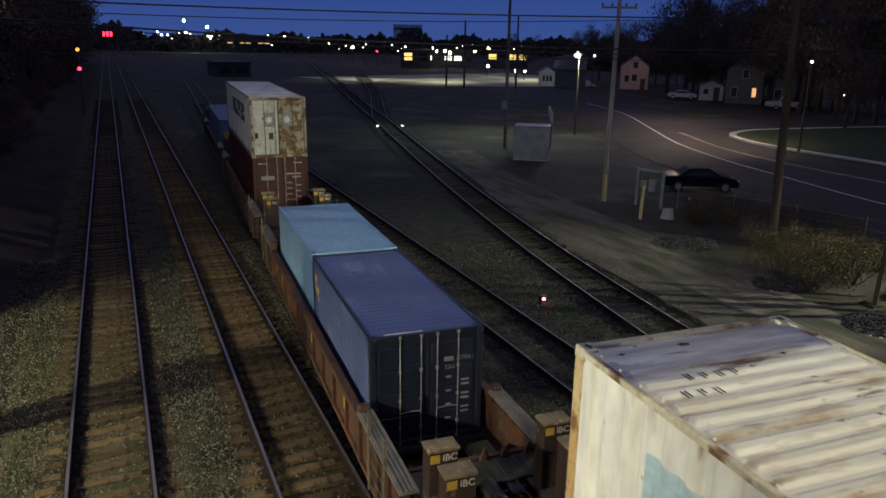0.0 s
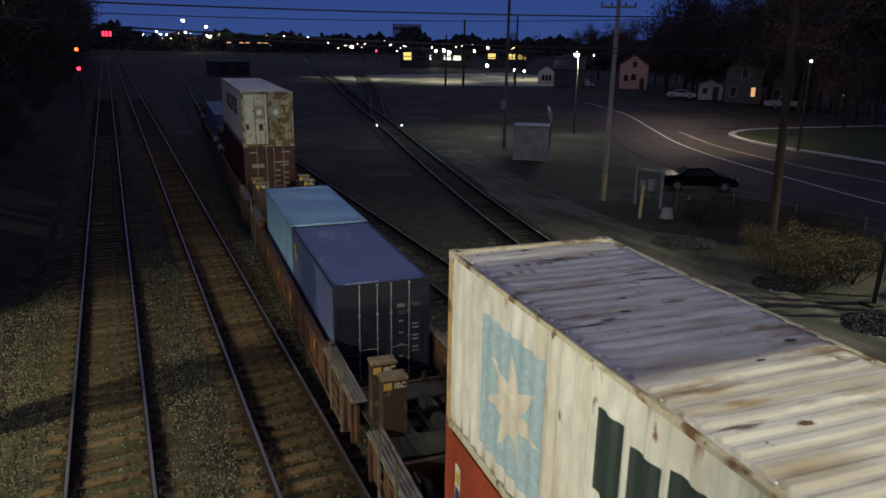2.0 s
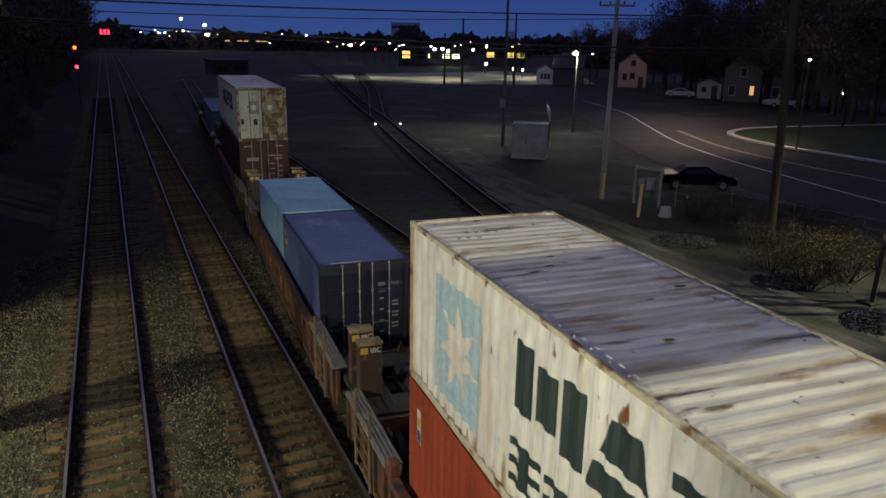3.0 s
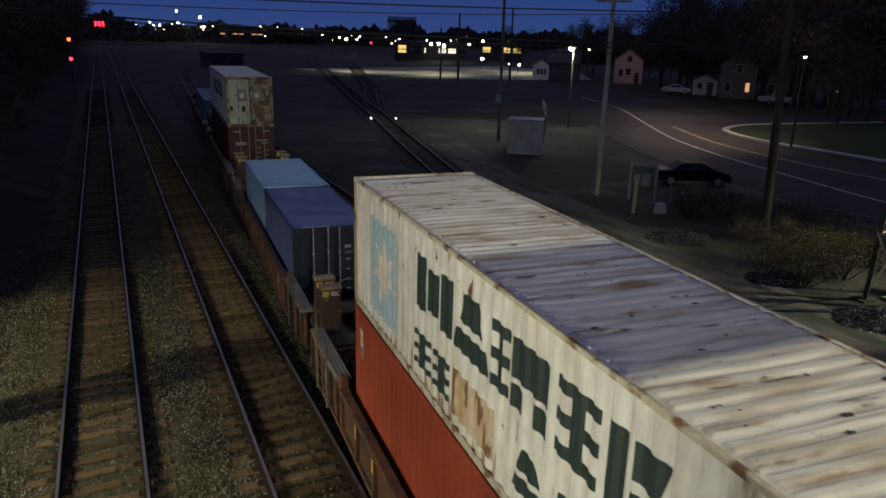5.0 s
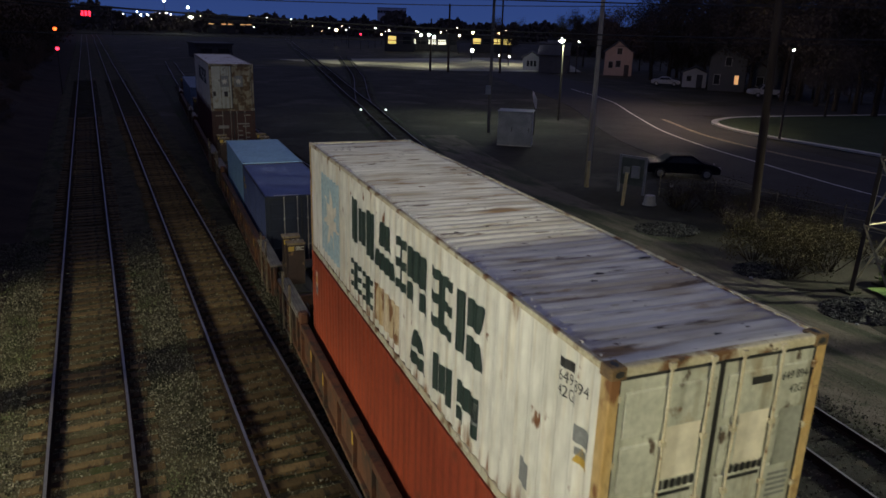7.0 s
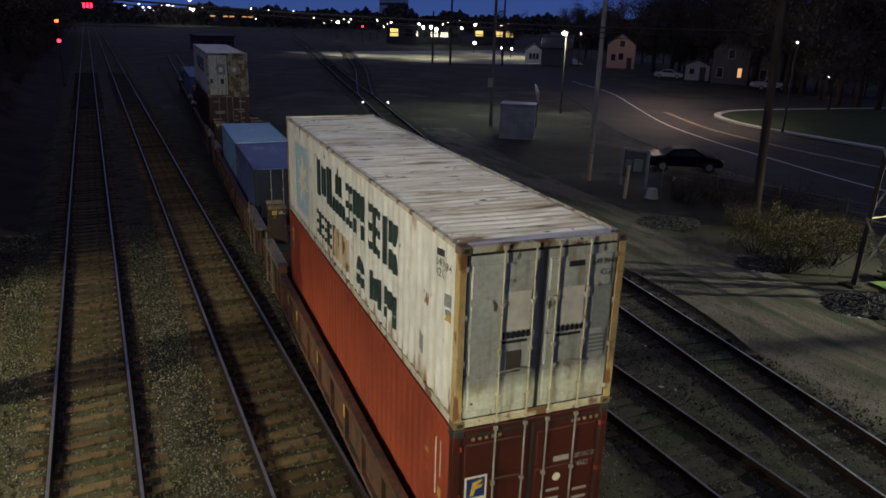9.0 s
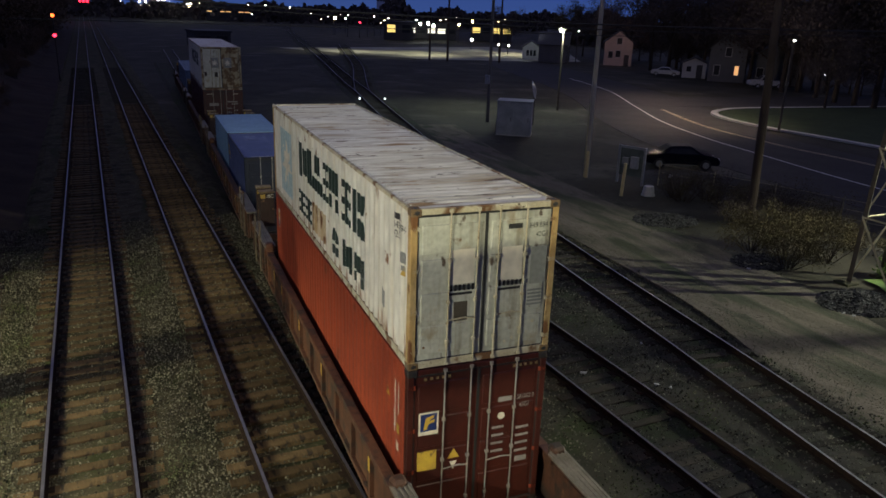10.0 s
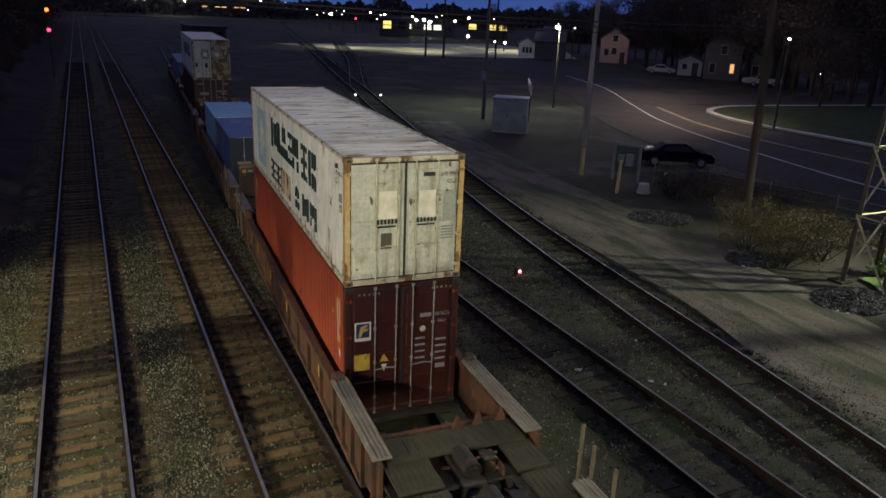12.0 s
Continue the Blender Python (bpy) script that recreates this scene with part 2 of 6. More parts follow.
M_LANE = mat("packed_pale_gravel", (0.150, 0.130, 0.100), (0.085, 0.076, 0.056), 0.6, 0.95, 0, 1.0, 22, (0.040, 0.046, 0.026), 0.5, 0.50, 0.12, (1.9, 0.30, 1), spec=0.12, layers=(((0.055, 0.050, 0.038), 9.0, (1, 1, 1), 0.57, 0.05), ((0.24, 0.22, 0.18), 16.0, (1, 1, 1), 0.66, 0.03), ((0.036, 0.042, 0.024), 0.8, (1, 0.5, 1), 0.56, 0.10)))
M_ASPHALT = mat("worn_asphalt", (0.043, 0.040, 0.038), (0.030, 0.029, 0.028), 0.4, 0.8, 0, 0.3, 30, spec=0.12)
M_LINE = mat("worn_white_road_paint", (0.62, 0.62, 0.58), (0.42, 0.42, 0.4), 2, 0.7)
M_YLINE = mat("worn_yellow_road_paint", (0.36, 0.29, 0.16), (0.25, 0.20, 0.11), 2, 0.7)
M_CONC = mat("pale_concrete", (0.42, 0.41, 0.38), (0.32, 0.31, 0.28), 1.2, 0.85, 0, 0.2, 30)
M_LOT = mat("pale_concrete_yard", (0.33, 0.32, 0.25), (0.14, 0.14, 0.11), 0.09, 0.9, 0, 0, 30, (0.06, 0.06, 0.05), 0.05, 0.52, 0.12)
M_TURF = mat("dark_turf", (0.036, 0.050, 0.022), (0.024, 0.036, 0.016), 0.5, 0.95, 0, 0.6, 20, spec=0.12)
M_POLE = mat("weathered_timber_pole", (0.070, 0.054, 0.042), (0.036, 0.027, 0.021), 2, 0.9, 0, 0.4, 30, None, 1, 1, 1, (1, 1, 0.15), spec=0.12)
M_RODCREAM = mat("chipped_cream_rod_paint", (0.56, 0.51, 0.37), (0.42, 0.36, 0.23), 4, 0.6, 0, 0.1, 30, (0.14, 0.08, 0.04), 6.0, 0.62, 0.05)
M_POLEPALE = mat("pale_grey_timber_pole", (0.319, 0.291, 0.254), (0.206, 0.188, 0.160), 2, 0.85, 0, 0.3, 30, None, 1, 1, 1, (1, 1, 0.15))
M_BARK = mat("dark_bark", (0.050, 0.039, 0.030), (0.032, 0.026, 0.019), 4, 0.95, 0, 0.5, 20, spec=0.12)
M_LEAF = mat("dark_dull_foliage", (0.078, 0.062, 0.056), (0.052, 0.044, 0.040), 0.8, 0.9, spec=0.12)
M_LEAFBANK = mat("dull_brown_foliage", (0.144, 0.101, 0.072), (0.094, 0.065, 0.050), 0.8, 0.85, spec=0.12)
M_LEAFDRY = mat("dry_yellow_brown_foliage", (0.098, 0.080, 0.040), (0.055, 0.048, 0.024), 0.9, 0.85, spec=0.12)
M_LEAFGREEN = mat("bright_green_foliage", (0.12, 0.20, 0.035), (0.07, 0.13, 0.025), 1.2, 0.8)
M_GALV = mat("galvanised_tower_steel", (0.40, 0.36, 0.22), (0.26, 0.23, 0.14), 3, 0.6, 0.4)
M_TOWER = mat("weathered_tower_steel", (0.085, 0.070, 0.048), (0.05, 0.042, 0.030), 3, 0.75, 0.2, 0.2, 30)
M_WIRE = mat("black_cable", (0.012, 0.012, 0.013), None, 4, 0.7)
M_CABINET = mat("weathered_pale_cabinet", (0.28, 0.29, 0.30), (0.19, 0.20, 0.21), 1.2, 0.6, 0, 0.1, 20)
M_YELLOW = mat("scuffed_yellow_paint", (0.60, 0.40, 0.05), (0.45, 0.28, 0.05), 4, 0.6, 0, 0, 30, (0.14, 0.09, 0.04), 6, 0.62, 0.06)
M_CREAM = mat("cream_paint", (0.55, 0.46, 0.24), (0.42, 0.34, 0.18), 4, 0.7)
M_GREEN = mat("dark_green_paint", (0.022, 0.040, 0.034), (0.03, 0.05, 0.043), 3, 0.5)
M_LOGO = mat("pale_blue_paint", (0.33, 0.47, 0.52), (0.42, 0.54, 0.56), 1.2, 0.55, 0, 0, 40, (0.60, 0.58, 0.50), 2.2, 0.68, 0.05)
M_PALE = mat("pale_decal", (0.74, 0.69, 0.56), (0.66, 0.61, 0.49), 0.7, 0.6)
M_DARK = mat("black_decal", (0.025, 0.026, 0.026), None, 4, 0.6)
M_GREYPATCH = mat("grey_patch", (0.24, 0.25, 0.24), (0.19, 0.2, 0.19), 3, 0.6)
M_BLUE = mat("blue_decal", (0.02, 0.04, 0.16), None, 4, 0.5)
M_SIDING = mat("white_siding", (0.330, 0.330, 0.330), (0.276, 0.276, 0.276), 1, 0.7)
M_PINK = mat("cream_clapboard", (0.345, 0.277, 0.247), (0.292, 0.240, 0.210), 1, 0.7)
M_GREYSIDE = mat("grey_siding", (0.070, 0.072, 0.078), (0.056, 0.058, 0.063), 1, 0.7)
M_SHINGLE = mat("dark_roof_shingle", (0.045, 0.045, 0.048), (0.03, 0.03, 0.033), 2, 0.9)
M_PANE = mat("dark_window_pane", (0.02, 0.022, 0.028), None, 3, 0.4, spec=0.08)
M_BLACKCAR = mat("glossy_black_paint", (0.008, 0.009, 0.014), None, 3, 0.4, spec=0.01)
M_WHITECAR = mat("dull_white_car_paint", (0.34, 0.34, 0.35), None, 3, 0.35)
M_TYRE = mat("black_rubber", (0.015, 0.015, 0.015), None, 8, 0.85)
M_RIM = mat("dull_alloy", (0.35, 0.35, 0.36), None, 6, 0.4, 0.8)
M_LAMPON = glow("white_lamp_glow", (0.95, 1.0, 0.82), 60)
M_LAMPWARM = glow("warm_lamp_glow", (1.0, 0.80, 0.42), 40)
M_LAMPAMBER = glow("amber_lamp_glow", (1.0, 0.62, 0.25), 30)
M_REDON = glow("red_signal_glow", (1.0, 0.03, 0.07), 6)
M_ORANGEON = glow("orange_signal_glow", (1.0, 0.11, 0.02), 6)
M_REDSIGN = glow("red_sign_glow", (1.0, 0.02, 0.05), 6)
M_WINLIT = glow("warm_lit_window", (1.0, 0.50, 0.20), 0.9)
M_WINDOWYELLOW = glow("yellow_lit_shopfront", (1.0, 0.72, 0.20), 1.2)
M_WHITELIT = glow("white_lit_shopfront", (1.0, 0.95, 0.75), 1.6)


# ---- mesh helpers ----
def finish(name, bm, material, parent=None, label="", smooth=False):
    me = bpy.data.meshes.new(name)
    bm.normal_update()
    bm.to_mesh(me)
    bm.free()
    me.materials.append(material)
    if smooth:
        for p in me.polygons:
            p.use_smooth = True
    ob = new(name, me)
    ob.parent = parent
    if label:
        ob["label"] = label
    return ob


def part(name, bm, material, parent, label="", smooth=False):
    return finish(name, bm, material, parent, label, smooth)


def share(name, ob, parent, m):
    """another object on the mesh of ob"""
    o = new(name, ob.data)
    o.parent = parent
    o.matrix_basis = m
    return o


def box(bm, x0, x1, y0, y1, z0, z1, bevel=0.0, m=None):
    made = bmesh.ops.create_cube(bm, size=1.0)["verts"]
    t = Matrix.Translation(((x0 + x1) / 2, (y0 + y1) / 2, (z0 + z1) / 2)) @ Matrix.Diagonal((x1 - x0, y1 - y0, z1 - z0, 1))
    bmesh.ops.transform(bm, matrix=(m @ t) if m else t, verts=made)
    if bevel:
        edges = list({e for v in made for e in v.link_edges})
        bmesh.ops.bevel(bm, geom=edges, offset=bevel, segments=1, affect="EDGES", profile=0.5)
    return bm


def boxm(x0, x1, y0, y1, z0, z1, bevel=0.0):
    return box(bmesh.new(), x0, x1, y0, y1, z0, z1, bevel)


def rod(bm, a, b, r0, r1=None, sides=8):
    a, b = Vector(a), Vector(b)
    made = bmesh.ops.create_cone(bm, cap_ends=True, segments=sides, radius1=r0, radius2=r0 if r1 is None else r1, depth=(b - a).length)["verts"]
    turn = (b - a).to_track_quat("Z", "Y").to_matrix().to_4x4()
    bmesh.ops.transform(bm, matrix=Matrix.Translation((a + b) / 2) @ turn, verts=made)
    return bm


def ball(bm, c, r, sub=1, scale=(1, 1, 1)):
    made = bmesh.ops.create_icosphere(bm, subdivisions=sub, radius=r)["verts"]
    bmesh.ops.transform(bm, matrix=Matrix.Translation(c) @ Matrix.Diagonal((*scale, 1)), verts=made)
    return bm


def sheet(points, faces):
    bm = bmesh.new()
    vs = [bm.verts.new(p) for p in points]
    for f in faces:
        bm.faces.new([vs[i] for i in f])
    return bm


def split_parts(name, bm, material, parent, label=""):
    """every loose piece of bm as a part of its own"""
    left = set(bm.faces)
    groups = []
    while left:
        todo, got = [left.pop()], []
        while todo:
            f = todo.pop()
            got.append(f)
            for v in f.verts:
                for g in v.link_faces:
                    if g in left:
                        left.discard(g)
                        todo.append(g)
        groups.append(got)
    for got in groups:
        b = bmesh.new()
        seen = {}
        for f in got:
            for v in f.verts:
                if v not in seen:
                    seen[v] = b.verts.new(v.co)
            b.faces.new([seen[v] for v in f.verts])
        part(name, b, material, parent, label)
    bm.free()


def tube(points, r, sides=5):
    """a round bar swept through the points, as one piece"""
    bm = bmesh.new()
    rows = []
    p = [Vector(q) for q in points]
    for i, q in enumerate(p):
        d = (p[min(i + 1, len(p) - 1)] - p[max(i - 1, 0)]).normalized()
        a = d.cross(Vector((0, 0, 1))).normalized()
        b = d.cross(a)
        rows.append([bm.verts.new(q + (a * math.cos(k * 6.2832 / sides) + b * math.sin(k * 6.2832 / sides)) * r) for k in range(sides)])
    for a, b in zip(rows, rows[1:]):
        for k in range(sides):
            bm.faces.new((a[k], a[(k + 1) % sides], b[(k + 1) % sides], b[k]))
    bm.faces.new(rows[0])
    bm.faces.new(rows[-1][::-1])
    bmesh.ops.recalc_face_normals(bm, faces=bm.faces[:])
    return bm


def thing(name, m, label, category, group="", kind=""):
    e = new(name)
    e.matrix_basis = m
    return tagged(e, label, category, group, kind)


def mesh_thing(name, bm, material, label, category, group="", kind="", m=None):
    ob = finish(name, bm, material)
    if m:
        ob.matrix_basis = m
    return tagged(ob, label, category, group, kind)


def ribbon(centre, half, z, thick=0.0):
    """a flat strip along a line of (x, y), of half width half"""
    bm = bmesh.new()
    rows = []
    for i, (x, y) in enumerate(centre):
        a, b = centre[max(i - 1, 0)], centre[min(i + 1, len(centre) - 1)]
        d = Vector((b[0] - a[0], b[1] - a[1])).normalized()
        rows.append([bm.verts.new((x + s * half * d.y, y - s * half * d.x, z)) for s in (-1, 1)])
    for a, b in zip(rows, rows[1:]):
        bm.faces.new((a[0], a[1], b[1], b[0]))
    if thick:
        ext = bmesh.ops.extrude_face_region(bm, geom=bm.faces[:])
        bmesh.ops.translate(bm, vec=(0, 0, -thick), verts=[v for v in ext["geom"] if isinstance(v, bmesh.types.BMVert)])
        bmesh.ops.recalc_face_normals(bm, faces=bm.faces[:])
    return bm


def curve_through(points, step):
    """points along a smooth line through the given ones, about step apart"""
    out = []
    p = [Vector(q) for q in points]
    p = [2 * p[0] - p[1]] + p + [2 * p[-1] - p[-2]]
    for i in range(1, len(p) - 2):
        n = max(1, int((p[i + 1] - p[i]).length / step))
        for k in range(n):
            t = k / n
            out.append(0.5 * (2 * p[i] + (p[i + 1] - p[i - 1]) * t + (2 * p[i - 1] - 5 * p[i] + 4 * p[i + 1] - p[i + 2]) * t * t
                              + (3 * p[i] - 3 * p[i + 1] + p[i + 2] - p[i - 1]) * t ** 3))
    out.append(p[-2])
    return [(v.x, v.y) for v in out]


def lettering(text, size, depth=0.0):
    c = bpy.data.curves.new("lettering", "FONT")
    c.body, c.size = text, size
    ob = bpy.data.objects.new("lettering", c)
    scene.collection.objects.link(ob)
    dg = bpy.context.evaluated_depsgraph_get()
    me = bpy.data.meshes.new_from_object(ob.evaluated_get(dg))
    bm = bmesh.new()
    bm.from_mesh(me)
    bpy.data.objects.remove(ob)
    bpy.data.meshes.remove(me)
    bpy.data.curves.remove(c)
    return bm


# ---- ground and setting ----
def build_ground():
    bm = bmesh.new()
    xs = [-900, -300, -120, -60, -30] + [x * 3.0 for x in range(-7, 40)] + [150, 220, 400, 1200]
    ys = [-400, -60, -20] + [y * 3.0 for y in range(-4, 60)] + [220, 300, 450, 700, 1200, 2500]
    grid = []
    for y in ys:
        row = []
        for x in xs:
            z = -0.16 + 0.06 * noise.noise((x * 0.12, y * 0.12, 3.0)) if 6 < y < 180 and x < 30 else -0.16
            if x < -5:
                z = min(3.2, 0.55 * (-5 - x)) - 0.16 + 0.2 * noise.noise((x * 0.3, y * 0.3, 1.0))
            row.append(bm.verts.new((x, y, z)))
        grid.append(row)
    for a, b in zip(grid, grid[1:]):
        for i in range(len(xs) - 1):
            face = bm.faces.new((a[i], a[i + 1], b[i + 1], b[i]))
            face.material_index = 1 if xs[i] < -4 else 0
    ob = mesh_thing("ground", bm, M_GROUND, "dark gravel and rough turf ground round the railway", "ground", kind="structure")
    ob.data.materials.append(M_BANK)


build_ground()


def ballast_bed(name, line, half, label):
    bm = bmesh.new()
    rows = []
    for i, (x, y) in enumerate(line):
        a, b = line[max(i - 1, 0)], line[min(i + 1, len(line) - 1)]
        d = Vector((b[0] - a[0], b[1] - a[1])).normalized()
        row = []
        for k, (s, z) in enumerate([(-half - 0.6, -0.24)] + [(-half + half * j / 10, -0.048) for j in range(21)] + [(half + 0.6, -0.24)]):
            w = 0.030 * noise.noise((s * 1.7, y * 1.9, 2.0)) + 0.022 * noise.noise((s * 0.6, y * 0.35, 5.0)) if 0 < k < 22 else 0.0
            if half > 3.5 and 0 < k < 22:      # the stone lies lower between and beside the rails
                w += 0.008 if abs(x + s + 0.745) < 1.1 else - 0.060 if abs(x + s - 2.963) < 1.1 else 0.0
            elif 0 < k < 22:      # old ties lie almost buried
                w += 0.024
            row.append(bm.verts.new((x + s * d.y, y - s * d.x, z + w)))
        rows.append(row)
    for a, b in zip(rows, rows[1:]):
        for i in range(len(a) - 1):
            bm.faces.new((a[i], a[i + 1], b[i + 1], b[i]))
    return mesh_thing(name, bm, M_BALLAST if half > 3.5 else M_OLDBALLAST, label, "ballast", kind="structure")


GAUGE = 1.551      # between the middles of the two rail heads


def rail_mesh(line, side, top=True):
    """one rail: head, web and foot swept along the line"""
    prof = ((-0.036, 0.168), (-0.03, 0.17), (0.028, 0.17), (0.036, 0.168), (0.036, 0.135), (0.009, 0.125), (0.009, 0.03), (0.072, 0.012), (0.072, 0.0), (-0.072, 0.0),
            (-0.072, 0.012), (-0.009, 0.03), (-0.009, 0.125), (-0.036, 0.135))
    bm = bmesh.new()
    rows = []
    for i, (x, y) in enumerate(line):
        a, b = line[max(i - 1, 0)], line[min(i + 1, len(line) - 1)]
        d = Vector((b[0] - a[0], b[1] - a[1])).normalized()
        rows.append([bm.verts.new((x + (side * GAUGE / 2 + s) * d.y, y - (side * GAUGE / 2 + s) * d.x, z)) for s, z in prof])
    n = len(prof)
    for a, b in zip(rows, rows[1:]):
        for i in range(n):
            f = bm.faces.new((a[i], a[(i + 1) % n], b[(i + 1) % n], b[i]))
            f.material_index = 1 if i == 1 else 0
    bmesh.ops.recalc_face_normals(bm, faces=bm.faces[:])
    return bm


TIES = {}


def track(name, line, label, top, tie_from, tie_to, tie_far, wood):
    """rails, ties and tie plates along a line of points about half a metre apart"""
    e = thing(name, pose(0, 0, 0), label, "railway track", kind="structure")
    for side in (-1, 1):
        r = part("rail", rail_mesh(line, side), M_RAIL, e)
        r.data.materials.append(top)
    far, plates = bmesh.new(), bmesh.new()
    acc = 0.0
    rnd = random.Random(len(name))
    for i in range(1, len(line)):
        a, b = Vector(line[i - 1]), Vector(line[i])
        seg = (b - a).length
        ang = math.degrees(math.atan2(-(b - a).x, (b - a).y))
        pos = 0.53 - acc
        while pos <= seg:
            p = a + (b - a) * (pos / seg)
            m = pose(p.x + rnd.uniform(-0.05, 0.05), p.y + rnd.uniform(-0.03, 0.03), rnd.uniform(-0.015, 0.01), rnd.uniform(-1, 1), 0, ang + rnd.uniform(-1.4, 1.4))
            if tie_from <= p.y <= tie_to:
                if wood.name not in TIES:
                    bm = boxm(-1.3, 1.3, -0.115, 0.115, -0.17, -0.002, 0.012)
                    TIES[wood.name] = part("tie", bm, wood, e)
                    TIES[wood.name].matrix_basis = m
                else:
                    o = share("tie", TIES[wood.name], e, m @ Matrix.Diagonal((rnd.uniform(0.96, 1.05), rnd.uniform(0.9, 1.1), 1, 1)))
                for s in (-1, 1):
                    box(plates, s * GAUGE / 2 - 0.17, s * GAUGE / 2 + 0.17, -0.09, 0.09, -0.004, 0.014, 0, m)
            elif p.y <= tie_far:
                box(far, -1.3, 1.3, -0.115, 0.115, -0.17, -0.002, 0, m)
            pos += 0.53
        acc = (acc + seg) % 0.53
    if far.verts:
        tagged(part("tie_row", far, M_TIEOLD, e), kind="stuff")
    else:
        far.free()
    tagged(part("tie_plates", plates, M_RAIL, e, "rusty steel tie plates"), kind="stuff")
    return e


def straight(x, y0, y1, slope=0.0, step=4.0):
    n = max(2, int((y1 - y0) / step))
    return [(x + slope * (y0 + (y1 - y0) * i / n), y0 + (y1 - y0) * i / n) for i in range(n + 1)]


LINE_1, LINE_2 = straight(-0.745, 0, 520), straight(2.963, 0, 520)
LINE_3 = straight(4.62, -24, 150, 0.0605)
LINE_4 = straight(10.56, 2, 62) + [(10.9, 70), (11.6, 80), (12.6, 90)]
LINE_5 = curve_through([(12.9, 2.0), (13.55, 7.4), (14.4, 13.6), (15.9, 24.7), (18.45, 38.7), (22.9, 60.0), (26.5, 76.5), (29.2, 90),
                        (40.4, 143.0), (65.0, 264.0), (104, 449)], 3.0)
LINE_6 = curve_through([(26.5, 76.5), (30.0, 87.5), (38.6, 114), (46.4, 142.0), (57.0, 180.0)], 3.0)

ballast_bed("ballast_bed_main", straight(1.1, 0, 90, 0, 0.35) + straight(1.1, 91, 180, 0, 2.0) + straight(1.1, 184, 520, 0, 20), 3.9, "grey-brown crushed stone under the two main tracks")
ballast_bed("ballast_bed_siding", straight(6.6, -24, 120, 0.04, 0.6), 2.3, "dark crushed stone under the siding where the train rolls")
ballast_bed("ballast_bed_spur", [(x, y) for x, y in curve_through([(11.9, 1), (12.2, 10), (12.9, 22), (13.6, 34), (15.5, 44)], 0.4)], 2.9, "dark weedy crushed stone between the two empty tracks")
ballast_bed("ballast_bed_branch", curve_through([(18.45, 38.7), (22.9, 60.0), (26.5, 76.5), (29.2, 90), (40.4, 143.0), (65.0, 264.0)], 2.0), 1.5, "dark stone strip under the curving branch track")
ballast_bed("ballast_bed_fork", LINE_6, 1.4, "dark stone strip under the forking branch track")


def stones():
    """loose crushed stone over the near ballast, in patches"""
    rnd = random.Random(11)
    base = []
    for k in range(10):
        bm = bmesh.new()
        bmesh.ops.create_icosphere(bm, subdivisions=1, radius=1.0) if k < 3 else bmesh.ops.create_cube(bm, size=1.5)
        for v in bm.verts:
            v.co *= rnd.uniform(0.7, 1.2)
        bm.verts.ensure_lookup_table()
        base.append(([v.co.copy() for v in bm.verts], [[v.index for v in f.verts] for f in bm.faces]))
        bm.free()
    for name, count, where, z0, label, sizes in (
            ("ballast_stones_main", 84000, lambda: (rnd.uniform(-4.9, 5.0), 5.5 + 26 * rnd.random() ** 1.3), -0.035, "loose grey crushed stone between the main tracks", (0.008, 0.023)),
            ("ballast_stones_spur", 24000, lambda: (rnd.uniform(7.6, 15.8), 6 + 22 * rnd.random()), -0.018, "loose dark crushed stone between the empty tracks", (0.008, 0.026)),
            ("ballast_stones_lane", 16000, lambda: ((lambda y: (14.9 + 0.10 * y + (rnd.gauss(0.5, 0.6) if rnd.random() < 0.6 else rnd.uniform(0.2, 5.6)), y))(7 + 24 * rnd.random())), -0.10, "pale loose stones on and beside the gravel lane", (0.006, 0.016))):
        verts, faces = [], []
        for _ in range(count):
            x, y = where()
            if name.endswith("main"):
                d = min(abs(x + 0.745) + 0.3, abs(x - 2.963))
                if d < 0.9 and rnd.random() < 0.6 or d < 1.25 and rnd.random() < 0.3:
                    continue
            r = rnd.uniform(*sizes)
            turn = Euler((rnd.random() * 6, rnd.random() * 6, rnd.random() * 6)).to_matrix()
            vs, fs = base[rnd.randrange(10)]
            k = len(verts)
            verts += [tuple(turn @ v * r + Vector((x, y, z0 + rnd.uniform(-0.01, 0.025)))) for v in vs]
            faces += [[k + i for i in f] for f in fs]
        me = bpy.data.meshes.new(name)
        me.from_pydata(verts, [], faces)
        me.materials.append(M_STONE)
        tagged(new(name, me), label, "gravel", kind="stuff")


# gravel lane, road, kerb and yard
LANE = curve_through([(15.2, 2), (17.2, 9), (19.0, 15), (19.6, 21), (20.2, 30), (21.5, 42), (24.0, 54)], 1.5)
mesh_thing("gravel_lane", ribbon(LANE, 2.5, -0.085, 0.12), M_LANE, "pale packed gravel lane beside the tracks", "lane", kind="structure")
ROAD = curve_through([(40.5, -20), (40.8, 10), (41.2, 22), (42.0, 32), (43.5, 42), (47.5, 52), (54.5, 66), (60, 80), (66, 100), (76, 130), (92, 170)], 2.0)
mesh_thing("road", ribbon(ROAD, 6.6, -0.140, 0.05), M_ASPHALT, "worn asphalt road bending past the railway", "road", kind="structure")
SIDE_ROAD = curve_through([(54, 66), (64, 63.5), (80, 61.5), (110, 58), (160, 53)], 3.0)
mesh_thing("road_side", ribbon(SIDE_ROAD, 4.6, -0.135, 0.05), M_ASPHALT, "worn asphalt side road meeting the main road", "road", kind="structure")
EDGE = curve_through([(39.3, 16), (40.02, 27.3), (41.9, 37), (43.3, 43.2), (46.3, 51.8), (51.8, 62.5), (59, 76.4), (64, 92)], 1.0)
